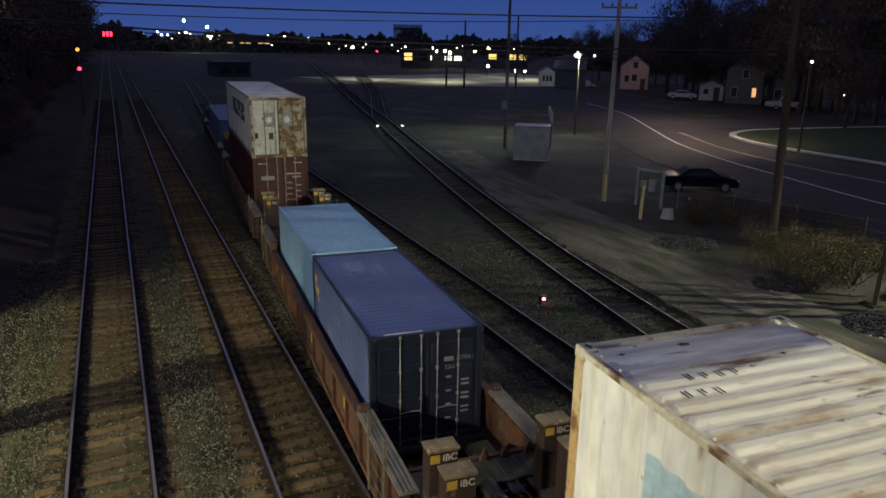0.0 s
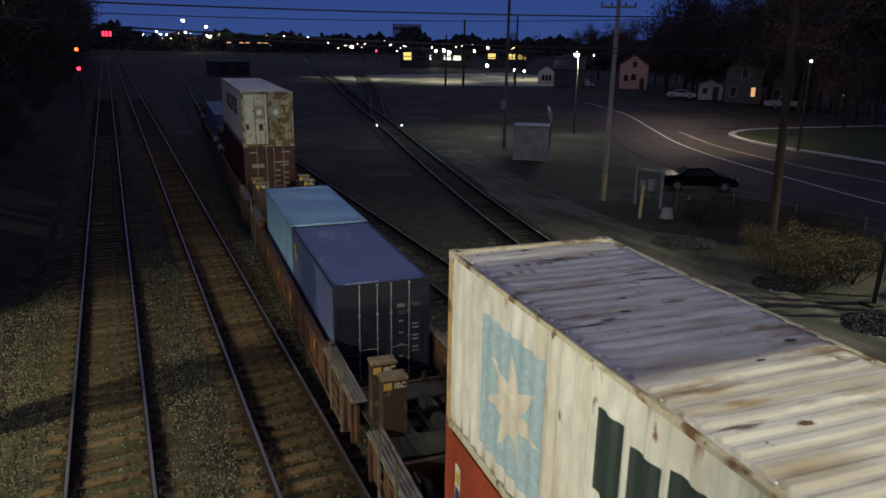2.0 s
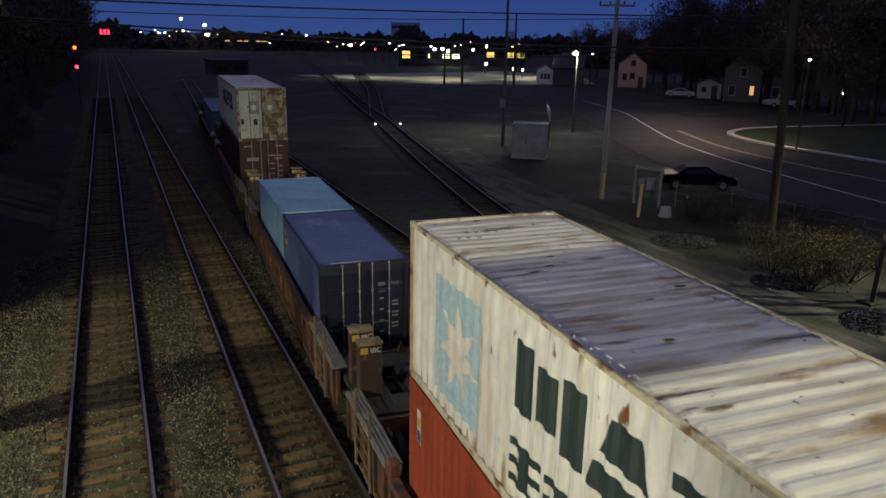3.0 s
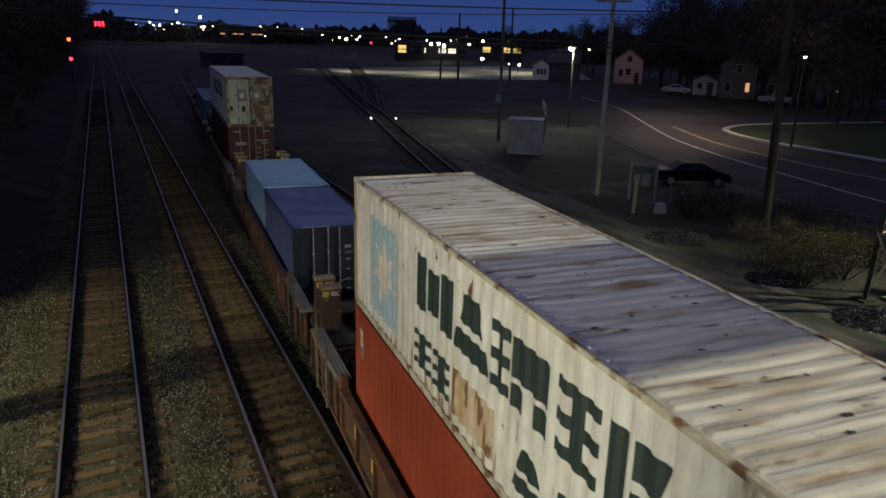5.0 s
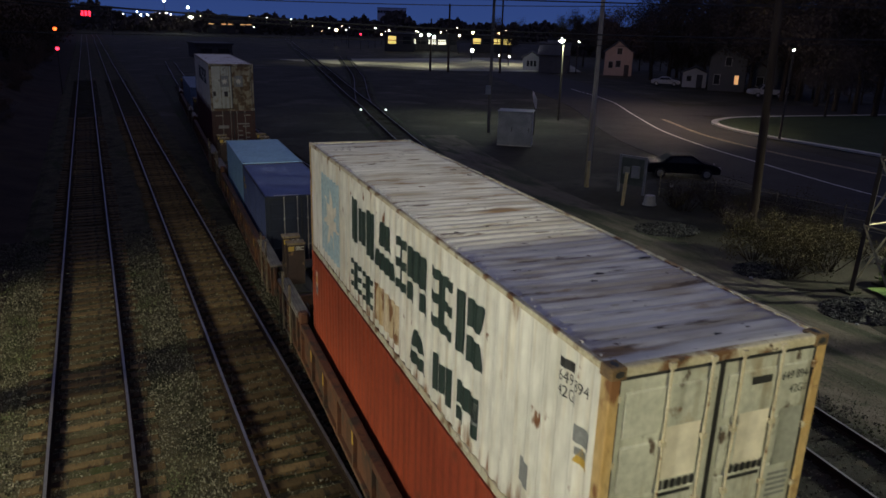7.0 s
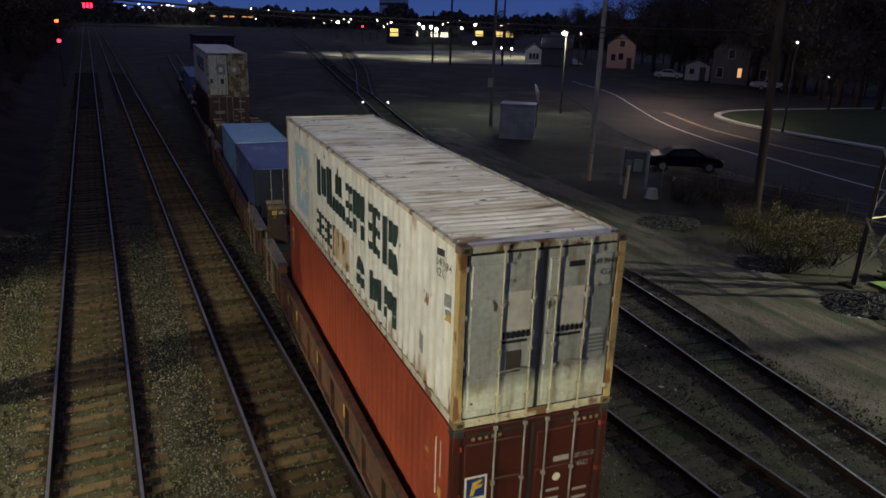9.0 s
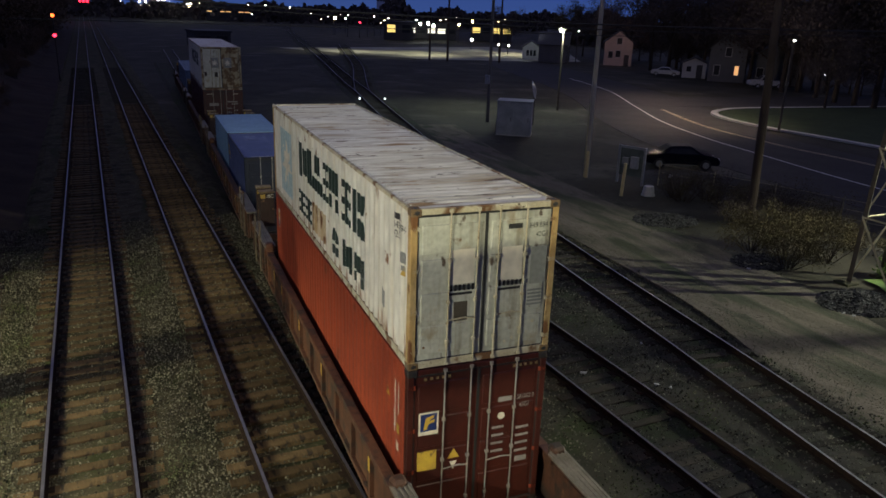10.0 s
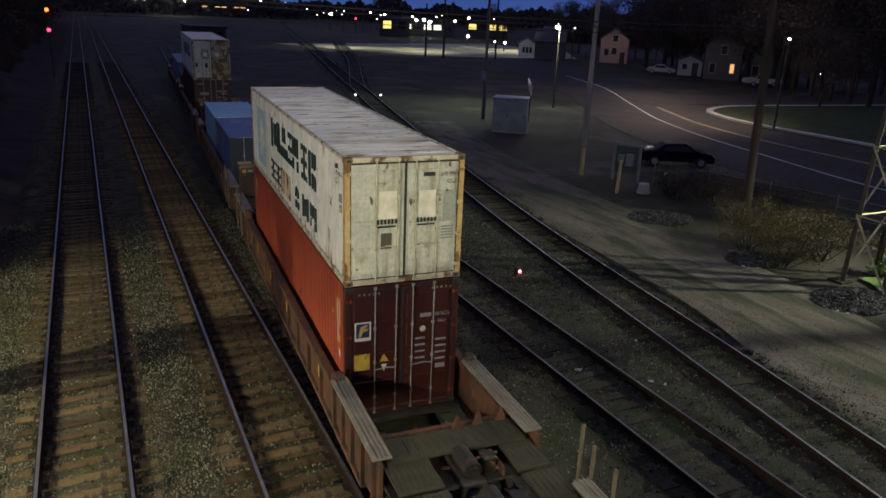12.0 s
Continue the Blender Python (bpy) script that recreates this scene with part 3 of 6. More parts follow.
mesh_thing("road_edge_line", ribbon(EDGE, 0.085, -0.130), M_LINE, "white painted edge line on the road", "road marking", kind="structure")
CENTRE = curve_through([(46.4, 20), (46.5, 32), (46.6, 39), (48.1, 48.2), (52.4, 58.7)], 1.0)
for off in (-0.14, 0.14):
    mesh_thing("road_centre_line", ribbon([(x + off, y) for x, y in CENTRE], 0.07, -0.129), M_YLINE, "yellow painted centre line on the road", "road marking", kind="structure")
ISLAND = curve_through([(53.6, 30), (53.1, 40), (52.7, 45), (53.2, 50), (55.0, 54.2), (58.2, 56.3), (62, 57.0), (73.4, 55.8), (100, 52.5)], 1.0)
mesh_thing("kerb", ribbon(ISLAND, 0.3, 0.06, 0.16), M_CONC, "pale concrete kerb round the street corner", "kerb", kind="structure")
bm = bmesh.new()
bm.faces.new([bm.verts.new((x + 0.3, y - 0.3, 0.045)) for x, y in ISLAND] + [bm.verts.new((100, 30, 0.045))])
bmesh.ops.triangulate(bm, faces=bm.faces[:])
mesh_thing("lawn", bm, M_TURF, "dark mown lawn behind the kerb", "lawn", kind="structure")
bm = bmesh.new()
bm.faces.new([bm.verts.new((x, y, -0.08)) for x, y in ((38, 166), (45, 152), (58, 131), (72, 128), (90, 126), (104, 150), (100, 182), (60, 172))])
mesh_thing("lit_yard", bm, M_LOT, "pale concrete yard under lamps", "yard", kind="structure")

bm = bmesh.new()
bm.faces.new([bm.verts.new((25.6 + (1.9 + 0.5 * math.sin(k * 2.1)) * math.cos(k * 0.524), 14.2 + (1.7 + 0.4 * math.sin(k * 1.7)) * math.sin(k * 0.524), -0.07)) for k in range(12)])
mesh_thing("weed_patch", bm, M_LEAFGREEN, "bright green weedy turf under the tower", "turf", kind="structure")

# bridge behind and under the viewpoint
bm = boxm(-60, 60, -14.0, -0.35, 6.3, 7.1)
mesh_thing("bridge_deck", bm, M_CONC, "concrete road bridge deck over the tracks", "bridge", kind="structure")
bm = boxm(-0.5, 60, -0.75, -0.45, 8.95, 9.92)
for k in range(0, 10):
    box(bm, k * 6 + 0.6, k * 6 + 0.75, -0.7, -0.5, 7.1, 8.95)
# two unseen panels, added to keep the bridge lamp off the ground at both sides
box(bm, 6.7, 60, -0.70, -0.50, 7.1, 8.95)
box(bm, -16.0, 3.95, -0.72, -0.48, 9.92, 13.7)
mesh_thing("bridge_rail", bm, M_STEEL, "unseen steel guard rail on the bridge edge with added light-blocking panels", "bridge rail", kind="structure")


def street_lamp(place, base_z, material, label, arm=(0, 0), pole=M_GALV, head=(0.34, 0.2, 0.1)):
    x, y, z = place
    e = thing("street_lamp", pose(x + arm[0], y + arm[1], base_z), label, "street lamp", "street lamps")
    bm = rod(bmesh.new(), (0, 0, 0), (0, 0, z - base_z + 0.15), 0.11, 0.07)
    part("pole", bm, pole, e)
    if arm != (0, 0):
        part("arm", rod(bmesh.new(), (0, 0, z - base_z + 0.1), (-arm[0], -arm[1], z - base_z + 0.16), 0.04), pole, e)
    bm = ball(bmesh.new(), (-arm[0], -arm[1], z - base_z + 0.10), 1.0, 2, (head[0] * 1.1, head[0] * 1.1, head[2]))
    part("hood", bm, M_GALV, e)
    part("lamp_glass", ball(bmesh.new(), (-arm[0], -arm[1], z - base_z), 1.0, 2, (head[1], head[1], head[1])), material, e, "glowing lamp glass")
    return e


# ---- the train ----
CW, CL = 2.438, 12.19


def corrugated(length, height, depth=0.036, pitch=0.278):
    """offsets of a trapezoid-pressed wall: (y, depth) pairs from end to end"""
    pts, y = [(-length / 2, 0.0)], -length / 2 + 0.06
    flat, slope = pitch * 0.26, pitch * 0.24
    while y + pitch < length / 2 - 0.02:
        pts += [(y + flat * 0.5, 0.0), (y + flat * 0.5 + slope, depth), (y + flat * 1.5 + slope, depth), (y + flat * 1.5 + slope * 2, 0.0)]
        y += pitch
    pts.append((length / 2, 0.0))
    return pts


def depth_at(pts, y):
    for (a, da), (b, db) in zip(pts, pts[1:]):
        if a <= y <= b:
            return da + (db - da) * (y - a) / max(b - a, 1e-6)
    return 0.0


def wall_mesh(pts, z0, z1, side):
    bm = bmesh.new()
    x = side * (CW / 2 - 0.012)
    rows = [[bm.verts.new((x - side * d, y, z)) for z in (z0, z1)] + [bm.verts.new((x - side * (d + 0.012), y, z)) for z in (z0, z1)] for y, d in pts]
    for a, b in zip(rows, rows[1:]):
        bm.faces.new((a[0], a[1], b[1], b[0]))
        bm.faces.new((a[2], b[2], b[3], a[3]))
    bmesh.ops.recalc_face_normals(bm, faces=bm.faces[:])
    return bm


def roof_mesh(length, z, depth=0.020, seed=1, pitch=0.209):
    """a roof sheet pressed into rounded ribs across its whole width, a little dented"""
    bm = bmesh.new()
    y0, y1 = -length / 2 + 0.06, length / 2 - 0.06
    ys, y = [(y0, 0)], y0 + 0.30
    while y + pitch < y1 - 0.22:
        ys += [(y, 0), (y + 0.022, 0.5), (y + 0.045, 1), (y + 0.118, 1), (y + 0.140, 0.5), (y + 0.162, 0)]
        y += pitch
    ys.append((y1, 0))
    xs = [(-CW / 2 + 0.05, 0), (-CW / 2 + 0.10, 0), (-CW / 2 + 0.15, 1), (-0.8, 1), (-0.4, 1), (0, 1), (0.4, 1), (0.8, 1), (CW / 2 - 0.15, 1), (CW / 2 - 0.10, 0), (CW / 2 - 0.05, 0)]
    grid = [[bm.verts.new((x, y, z - depth + depth * a * b + 0.012 * noise.noise((x * 1.3, y * 0.9, seed)) * (abs(x) < 1.1))) for x, a in xs] for y, b in ys]
    for r, s in zip(grid, grid[1:]):
        for i in range(len(xs) - 1):
            bm.faces.new((r[i], r[i + 1], s[i + 1], s[i]))
    return bm


def on_side(bm, pts, side, lift=0.004):
    """lays a flat drawing (x: metres along the side as read, y: height) on a pressed side wall; returns it"""
    for v in bm.verts:
        v.co = Vector((0, -v.co.x if side < 0 else v.co.x, v.co.y))
    lo, hi = min(v.co.y for v in bm.verts), max(v.co.y for v in bm.verts)
    for y, _ in pts:
        if lo < y < hi:
            bmesh.ops.bisect_plane(bm, geom=bm.verts[:] + bm.edges[:] + bm.faces[:], plane_co=(0, y, 0), plane_no=(0, 1, 0))
    for v in bm.verts:
        v.co.x = side * (CW / 2 - 0.012 - depth_at(pts, v.co.y) + lift)
    return bm


def poly(*corners):
    bm = bmesh.new()
    bm.faces.new([bm.verts.new((*c, 0)) for c in corners])
    return bm


def bars(*rects):
    bm = bmesh.new()
    for x0, x1, y0, y1 in rects:
        bm.faces.new([bm.verts.new(c) for c in ((x0, y0, 0), (x1, y0, 0), (x1, y1, 0), (x0, y1, 0))])
    return bm


def star(cx, cy, r, points=7, inner=0.41):
    bm = bmesh.new()
    mid = bm.verts.new((cx, cy, 0))
    ring = []
    for k in range(points * 2):
        a = math.pi / 2 + math.pi * k / points
        q = r if k % 2 == 0 else r * inner
        ring.append(bm.verts.new((cx + q * math.cos(a), cy + q * math.sin(a), 0)))
    for k in range(points * 2):
        bm.faces.new((mid, ring[k], ring[(k + 1) % (points * 2)]))
    return bm


def on_door(bm, y, lift):
    """lays a flat drawing (x across, y height) on the near door end"""
    for v in bm.verts:
        v.co = Vector((v.co.x, y - lift, v.co.y))
    return bm


def container(name, base, u, height, length, label, skin, roof, frame_mat, doors, rods, door2=None, castings=None, end_mat=None, posts=None, press=0.028, group="shipping containers"):
    """a shipping container with its doors at the near end, standing on z = base in the train at u metres"""
    e = thing(name, pose(0, 0, 0), label, "shipping container", group)
    train(e, u, base)
    half, h = length / 2, height
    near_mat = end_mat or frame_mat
    pts = corrugated(length - 0.30, h, press)
    part("left_wall", wall_mesh(pts, 0.14, h - 0.07, -1), skin, e)
    part("right_wall", wall_mesh(pts, 0.14, h - 0.07, 1), skin, e)
    part("roof", roof_mesh(length, h - 0.012, 0.020 if length > 7 else 0.010, u), roof, e)
    bm = boxm(-CW / 2 + 0.05, CW / 2 - 0.05, half - 0.08, half - 0.045, 0.1, h - 0.05)
    for k in range(7):
        box(bm, -1.05 + k * 0.32, -0.9 + k * 0.32, half - 0.045, half - 0.02, 0.14, h - 0.08)
    part("front_wall", bm, skin, e)
    part("underframe", boxm(-CW / 2 + 0.06, CW / 2 - 0.06, -half + 0.1, half - 0.1, 0.04, 0.12), M_STEEL, e)
    for s in (-1, 1):
        x0, x1 = sorted((s * CW / 2, s * (CW / 2 - 0.06)))
        part("top_rail", boxm(x0, x1, -half + 0.16, half - 0.16, h - 0.075, h - 0.010, 0.008), frame_mat, e)
        part("bottom_rail", boxm(x0, x1, -half + 0.16, half - 0.16, 0.02, 0.15, 0.008), frame_mat, e)
        for ey in (-1, 1):
            y0, y1 = sorted((ey * (half - 0.005), ey * (half - 0.15)))
            xa, xb = sorted((s * (CW / 2 - 0.002), s * (CW / 2 - 0.11)))
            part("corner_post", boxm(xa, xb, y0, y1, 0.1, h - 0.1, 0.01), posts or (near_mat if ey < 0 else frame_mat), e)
            for z0 in (0.0, h - 0.118):
                xa, xb = sorted((s * CW / 2 + s * 0.002, s * (CW / 2 - 0.162)))
                y0, y1 = sorted((ey * half + ey * 0.002, ey * (half - 0.178)))
                bm = boxm(xa, xb, y0, y1, z0, z0 + 0.12, 0.012)
                part("corner_casting", bm, castings or near_mat if ey < 0 else frame_mat, e)
                hole = bmesh.new()
                zc = z0 + 0.06
                ymid, xmid = ey * half + ey * 0.003, s * (CW / 2 - 0.085)
                ball(hole, (xmid, ymid, zc), 1, 1, (0.052, 0.006, 0.036))
                if z0 > 1:
                    ball(hole, (xmid, ey * (half - 0.09), z0 + 0.121), 1, 1, (0.036, 0.062, 0.004))
                part("casting_hole", hole, M_DARK, e)
    for ey in (-1, 1):
        y0, y1 = sorted((ey * (half - 0.01), ey * (half - 0.10)))
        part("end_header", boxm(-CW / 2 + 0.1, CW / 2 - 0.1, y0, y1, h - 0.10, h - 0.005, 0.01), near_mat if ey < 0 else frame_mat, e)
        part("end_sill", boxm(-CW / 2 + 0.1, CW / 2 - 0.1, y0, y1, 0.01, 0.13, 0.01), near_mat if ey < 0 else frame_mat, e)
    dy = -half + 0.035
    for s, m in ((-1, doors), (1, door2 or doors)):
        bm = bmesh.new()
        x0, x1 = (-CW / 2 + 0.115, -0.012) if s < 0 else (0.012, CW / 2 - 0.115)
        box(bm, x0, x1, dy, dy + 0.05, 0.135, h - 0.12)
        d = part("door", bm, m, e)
        for k in range(4):
            z0 = 0.19 + k * (h - 0.42) / 4
            part("door_panel", boxm(x0 + 0.07, x1 - 0.07, dy - 0.018, dy + 0.01, z0 + 0.05, z0 + (h - 0.42) / 4 - 0.03, 0.012), m, d)
        seal = bmesh.new()
        for xa, xb, za, zb in ((x0 - 0.012, x0 + 0.012, 0.13, h - 0.115), (x1 - 0.012, x1 + 0.010, 0.13, h - 0.115), (x0, x1, 0.12, 0.145), (x0, x1, h - 0.135, h - 0.10)):
            box(seal, xa, xb, dy - 0.012, dy + 0.03, za, zb)
        part("door_seal", seal, M_DARK, d, "black rubber seal")
        edge = x0 if s < 0 else x1
        for k in range(4):
            z = 0.30 + k * (h - 0.60) / 3
            part("hinge", box(bmesh.new(), edge - 0.10 if s < 0 else edge - 0.02, edge + 0.02 if s < 0 else edge + 0.10, dy - 0.03, dy, z - 0.035, z + 0.035, 0.006), frame_mat, d)
        for x in ((-0.60, -0.15) if s < 0 else (0.20, 0.66)):
            bm = rod(bmesh.new(), (x, dy - 0.045, 0.05), (x, dy - 0.045, h - 0.04), 0.0145)
            for z in (0.06, 0.42, h * 0.42, h * 0.68, h - 0.05):
                box(bm, x - 0.028, x + 0.028, dy - 0.062, dy - 0.005, z - 0.026, z + 0.026)
            part("locking_bar", bm, rods, d, "dull galvanised locking bar")
            hz = 0.78 if h < 2.7 else 1.05
            bm = rod(bmesh.new(), (x, dy - 0.06, hz), (x + 0.30 * (1 if x in (-0.60, 0.20) else -0.8), dy - 0.062, hz + 0.03), 0.012)
            part("handle", bm, rods, d)
    return e, pts, dy


def train_at(u, z, t):
    """where a thing of the train at u metres stands at t seconds"""
    s = 0.001222 * t ** 3 - 0.016585 * t * t + 1.66938 * t - 0.029
    ang = math.atan(0.0605)
    return pose(4.62 + math.sin(ang) * (u + s), math.cos(ang) * (u + s), z, 0, 0, -math.degrees(ang))


ROLLING = []


def train(ob, u, z):
    ROLLING.append((ob, u, z))
    ob.matrix_basis = train_at(u, z, 0)


def well_car(u, label, near_bins, far_bins):
    """a well car centred at u: two side sills, cross floor, end platforms, trucks"""
    e = thing("well_car", pose(0, 0, 0), label, "well car", "well cars of the train")
    train(e, u, 0)
    H, E = 8.3, 9.62
    for s in (-1, 1):
        bm = bmesh.new()
        xa, xb = sorted((s * 1.53, s * 1.34))
        box(bm, xa, xb, -6.3, 6.3, 1.18, 1.32, 0.012)
        xa, xb = sorted((s * 1.44, s * 1.40))
        box(bm, xa, xb, -H, H, 0.34, 1.2)
        xa, xb = sorted((s * 1.52, s * 1.30))
        box(bm, xa, xb, -H, H, 0.28, 0.38, 0.01)
        sill = part("side_sill", bm, M_CAR, e, "brown side sill with ribs")
        for k in range(13):
            y = -7.5 + k * 1.25
            xa, xb = sorted((s * 1.52, s * 1.44))
            o = part("rib", boxm(xa, xb, y - 0.06, y + 0.06, 0.36, 1.19), M_CAR, sill)
            if k in (2, 5, 7, 9, 10):
                xa, xb = sorted((s * 1.524, s * 1.519))
                part("reflector", boxm(xa, xb, y - 0.055, y + 0.055, 0.86, 1.14), M_YELLOW, sill, "yellow reflective strip")
        for ey in (-1, 1):
            y0, y1 = sorted((ey * 6.25, ey * E))
            xa, xb = sorted((s * 1.58, s * 1.24))
            y0, y1 = (y0, y1 - 0.3) if ey > 0 else (y0 + 0.3, y1)
            bm = boxm(xa, xb, y0 + 0.1, y1 - 0.1, 1.44, 1.49, 0.006)
            for k in range(4):
                xc = xa + 0.05 + k * (xb - xa - 0.1) / 3
                box(bm, xc - 0.016, xc + 0.016, y0 + 0.1, y1 - 0.1, 1.49, 1.515)
            part("walkway", bm, M_GRATE, e, "ribbed pale metal walkway")
            bm = bmesh.new()
            xa, xb = sorted((s * 1.50, s * 1.42))
            box(bm, xa, xb, y0, y1, 0.55, 1.435, 0.01)
            for k in range(5):
                y = y0 + 0.2 + k * (y1 - y0 - 0.4) / 4
                xa, xb = sorted((s * 1.57, s * 1.50))
                box(bm, xa, xb, y - 0.04, y + 0.04, 0.5, 1.435)
            part("end_panel", bm, M_CAR, e)
            hook = bmesh.new()
            xa, xb = sorted((s * 1.55, s * 1.30))
            box(hook, xa, xb, *sorted((ey * 6.2, ey * 6.45)), 1.30, 1.60, 0.05)
            part("corner_guide", hook, M_CAR, e)
            if ey < 0 and (s > 0 or not near_bins):
                continue
            rail = bmesh.new()
            stand = ((7.3, 2.0), (8.35, 2.0)) if s < 0 else ((8.6, 2.06), (9.2, 2.10), (9.55, 2.28))
            for yy, top in stand:
                rod(rail, (s * 1.58, ey * yy, 0.35), (s * 1.58, ey * yy, top - 0.03), 0.034, 0.034, 10)
                ball(rail, (s * 1.58, ey * yy, top - 0.03), 0.036, 2)
            for z in (0.45, 0.75, 1.05, 1.35):
                rod(rail, (s * 1.585, ey * stand[-2][0], z), (s * 1.585, ey * stand[-1][0], z), 0.014)
            split_parts("ladder_bar", rail, M_GRAB, e, "worn steel ladder and grab posts")
    for y in (-6.0, -3, 0, 3, 6.0):
        part("floor_beam", boxm(-1.4, 1.4, y - 0.25, y + 0.25, 0.27, 0.36), M_STEEL, e)
    for ey in (-1, 1):
        bm = boxm(-1.42, 1.42, *sorted((ey * (H - 0.05), ey * (H + 0.05))), 0.4, 1.28)
        for k in range(4):
            box(bm, -1.0 + k * 0.62, -0.94 + k * 0.62, *sorted((ey * (H - 0.4), ey * (H - 0.05))), 0.4, 1.1)
        part("bulkhead", bm, M_CAR, e)
        deck = boxm(-1.30, 1.30, *sorted((ey * (H + 0.16), ey * (H + 0.86))), 1.26, 1.31, 0.006)
        d = part("platform", deck, M_DECK, e, "dirty grated end platform")
        slat = part("grating_bar", boxm(-0.035, 0.035, *sorted((ey * (H + 0.20), ey * (H + 0.82))), 1.308, 1.318), M_DECK, d)
        slat.location.x = -1.165
        for k in range(1, 14):
            share("grating_bar", slat, d, pose(-1.165 + k * 0.175, 0, 0))
        for s in (-1, 1):
            xa, xb = sorted((s * 1.36, s * (0.58 if s < 0 else 0.74)))
            bm = boxm(xa, xb, *sorted((ey * (H + 0.87), ey * (E + 0.33))), 1.22, 1.27, 0.006)
            d = part("end_step", bm, M_DECK, e)
            slat = part("grating_bar", boxm(0, 0.045, *sorted((ey * (H + 0.90), ey * (E + 0.29))), 1.268, 1.280), M_DECK, d)
            slat.location.x = xa + 0.04
            for k in range(1, 7 if s < 0 else 6):
                share("grating_bar", slat, d, pose(xa + 0.04 + k * 0.1, 0, 0))
        # near-black sheet across the full width below platform and steps
        part("drip_pan", boxm(-1.38, 1.38, *sorted((ey * (H + 0.06), ey * (E + 0.08))), 0.93, 0.97, 0.01), M_GREASE, e, "dark flat sheet under the platform")
        for x in (0.24, 0.66, 1.12):
            bm = bmesh.new()
            low = [bm.verts.new((x + a, ey * (H + 0.19) - b, 1.312)) for a, b in ((-0.10, -0.03), (0.10, -0.03), (0.10, 0.03), (-0.10, 0.03))]
            top = [bm.verts.new((x + a, ey * (H + 0.19) - b, 1.56)) for a, b in ((-0.015, -0.03), (0.015, -0.03), (0.015, 0.03), (-0.015, 0.03))]
            for a in range(4):
                bm.faces.new((low[a], low[(a + 1) % 4], top[(a + 1) % 4], top[a]))
            bm.faces.new(top)
            part("gusset", bm, M_CAR, e)
        part("centre_sill", boxm(-0.22, 0.22, *sorted((ey * H, ey * (E + 0.25))), 0.75, 1.12, 0.02), M_STEEL, e)
        # air brake gear in the open middle of the end platform
        yb = ey * (H + 1.12)
        part("air_reservoir", rod(rod(bmesh.new(), (0.02, yb - 0.30, 1.22), (0.02, yb + 0.30, 1.22), 0.17, 0.17, 14), (0.02, yb - 0.34, 1.22), (0.02, yb + 0.34, 1.22), 0.11, 0.11, 12), M_GREASE, e, "grimy air reservoir")
        part("brake_valve", box(boxm(0.28, 0.52, yb - 0.18, yb + 0.10, 1.02, 1.36, 0.03), 0.33, 0.46, yb + 0.06, yb + 0.22, 1.10, 1.28, 0.02), M_GREASE, e, "greasy brake valve block")
        split_parts("brake_pipe", rod(rod(rod(bmesh.new(), (0.18, yb, 1.26), (0.66, yb + 0.12, 1.22), 0.028), (0.40, yb - 0.3, 1.30), (0.40, yb + 0.42, 1.12), 0.024), (-0.35, yb + 0.2, 1.06), (0.66, yb - 0.22, 1.14), 0.032), M_CAR, e)
        part("brake_lever", boxm(0.56, 0.60, yb - 0.34, yb + 0.30, 1.05, 1.24, 0.01), M_CAR, e)
        part("coupler", boxm(-0.14, 0.14, *sorted((ey * (E + 0.2), ey * (E + 0.42))), 0.72, 0.98, 0.03), M_STEEL, e)
        for k, (x, y) in enumerate(((-1.03, E - 0.26), (1.05, E - 0.1)) if ey > 0 else ((-1.03, E - 0.02), (1.05, E - 0.2))):
            if not (far_bins if ey > 0 else near_bins):
                break
            b = part("connector_box", boxm(x - 0.24, x + 0.24, ey * y - 0.15, ey * y + 0.15, 1.24, 2.46, 0.012), M_BIN, e, "tall brown bin for container locks")
            part("bin_lid", boxm(x - 0.26, x + 0.26, ey * y - 0.17, ey * y + 0.17, 2.46, 2.52, 0.012), M_LID, b, "scuffed ochre lid")
            bm = lettering("IBC", 0.2)
            for v in bm.verts:
                v.co = Vector((x - 0.02 + v.co.x * 0.8, ey * y - 0.154, 2.30 + v.co.y * 0.8))
            part("lettering", bm, M_PALE, b, "white letters")
            part("yellow_label", boxm(x - 0.22, x - 0.06, ey * y - 0.155, ey * y - 0.148, 2.28, 2.42), M_YELLOW, b)
        t = part("truck_frame", bmesh.new(), M_STEEL, e)
        bm = bmesh.new()
        yt = ey * 9.0
        for s in (-1, 1):
            box(bm, s * 0.98 - 0.07, s * 0.98 + 0.07, yt - 1.15, yt + 1.15, 0.55, 0.78, 0.03)
            box(bm, s * 0.98 - 0.09, s * 0.98 + 0.09, yt - 0.3, yt + 0.3, 0.35, 0.6, 0.03)
        box(bm, -1.0, 1.0, yt - 0.18, yt + 0.18, 0.5, 0.74, 0.03)
        bm.to_mesh(t.data)
        bm.free()
        for yy in (yt - 0.85, yt + 0.85):
            bm = rod(bmesh.new(), (-0.95, 0, 0), (0.95, 0, 0), 0.075)
            for s in (-1, 1):
                rod(bm, (s * 0.72, 0, 0), (s * 0.84, 0, 0), 0.42, 0.42, 24)
                for a in range(3):
                    box(bm, s * 0.85 - 0.012, s * 0.85 + 0.012, 0.12, 0.3, -0.03, 0.03, 0, pose(0, 0, 0, a * 120))
            w = part("wheelset", bm, M_STEEL, e)
            w.matrix_basis = pose(0, yy, 0.59)
            WHEELS.append((w, yy))
    return e


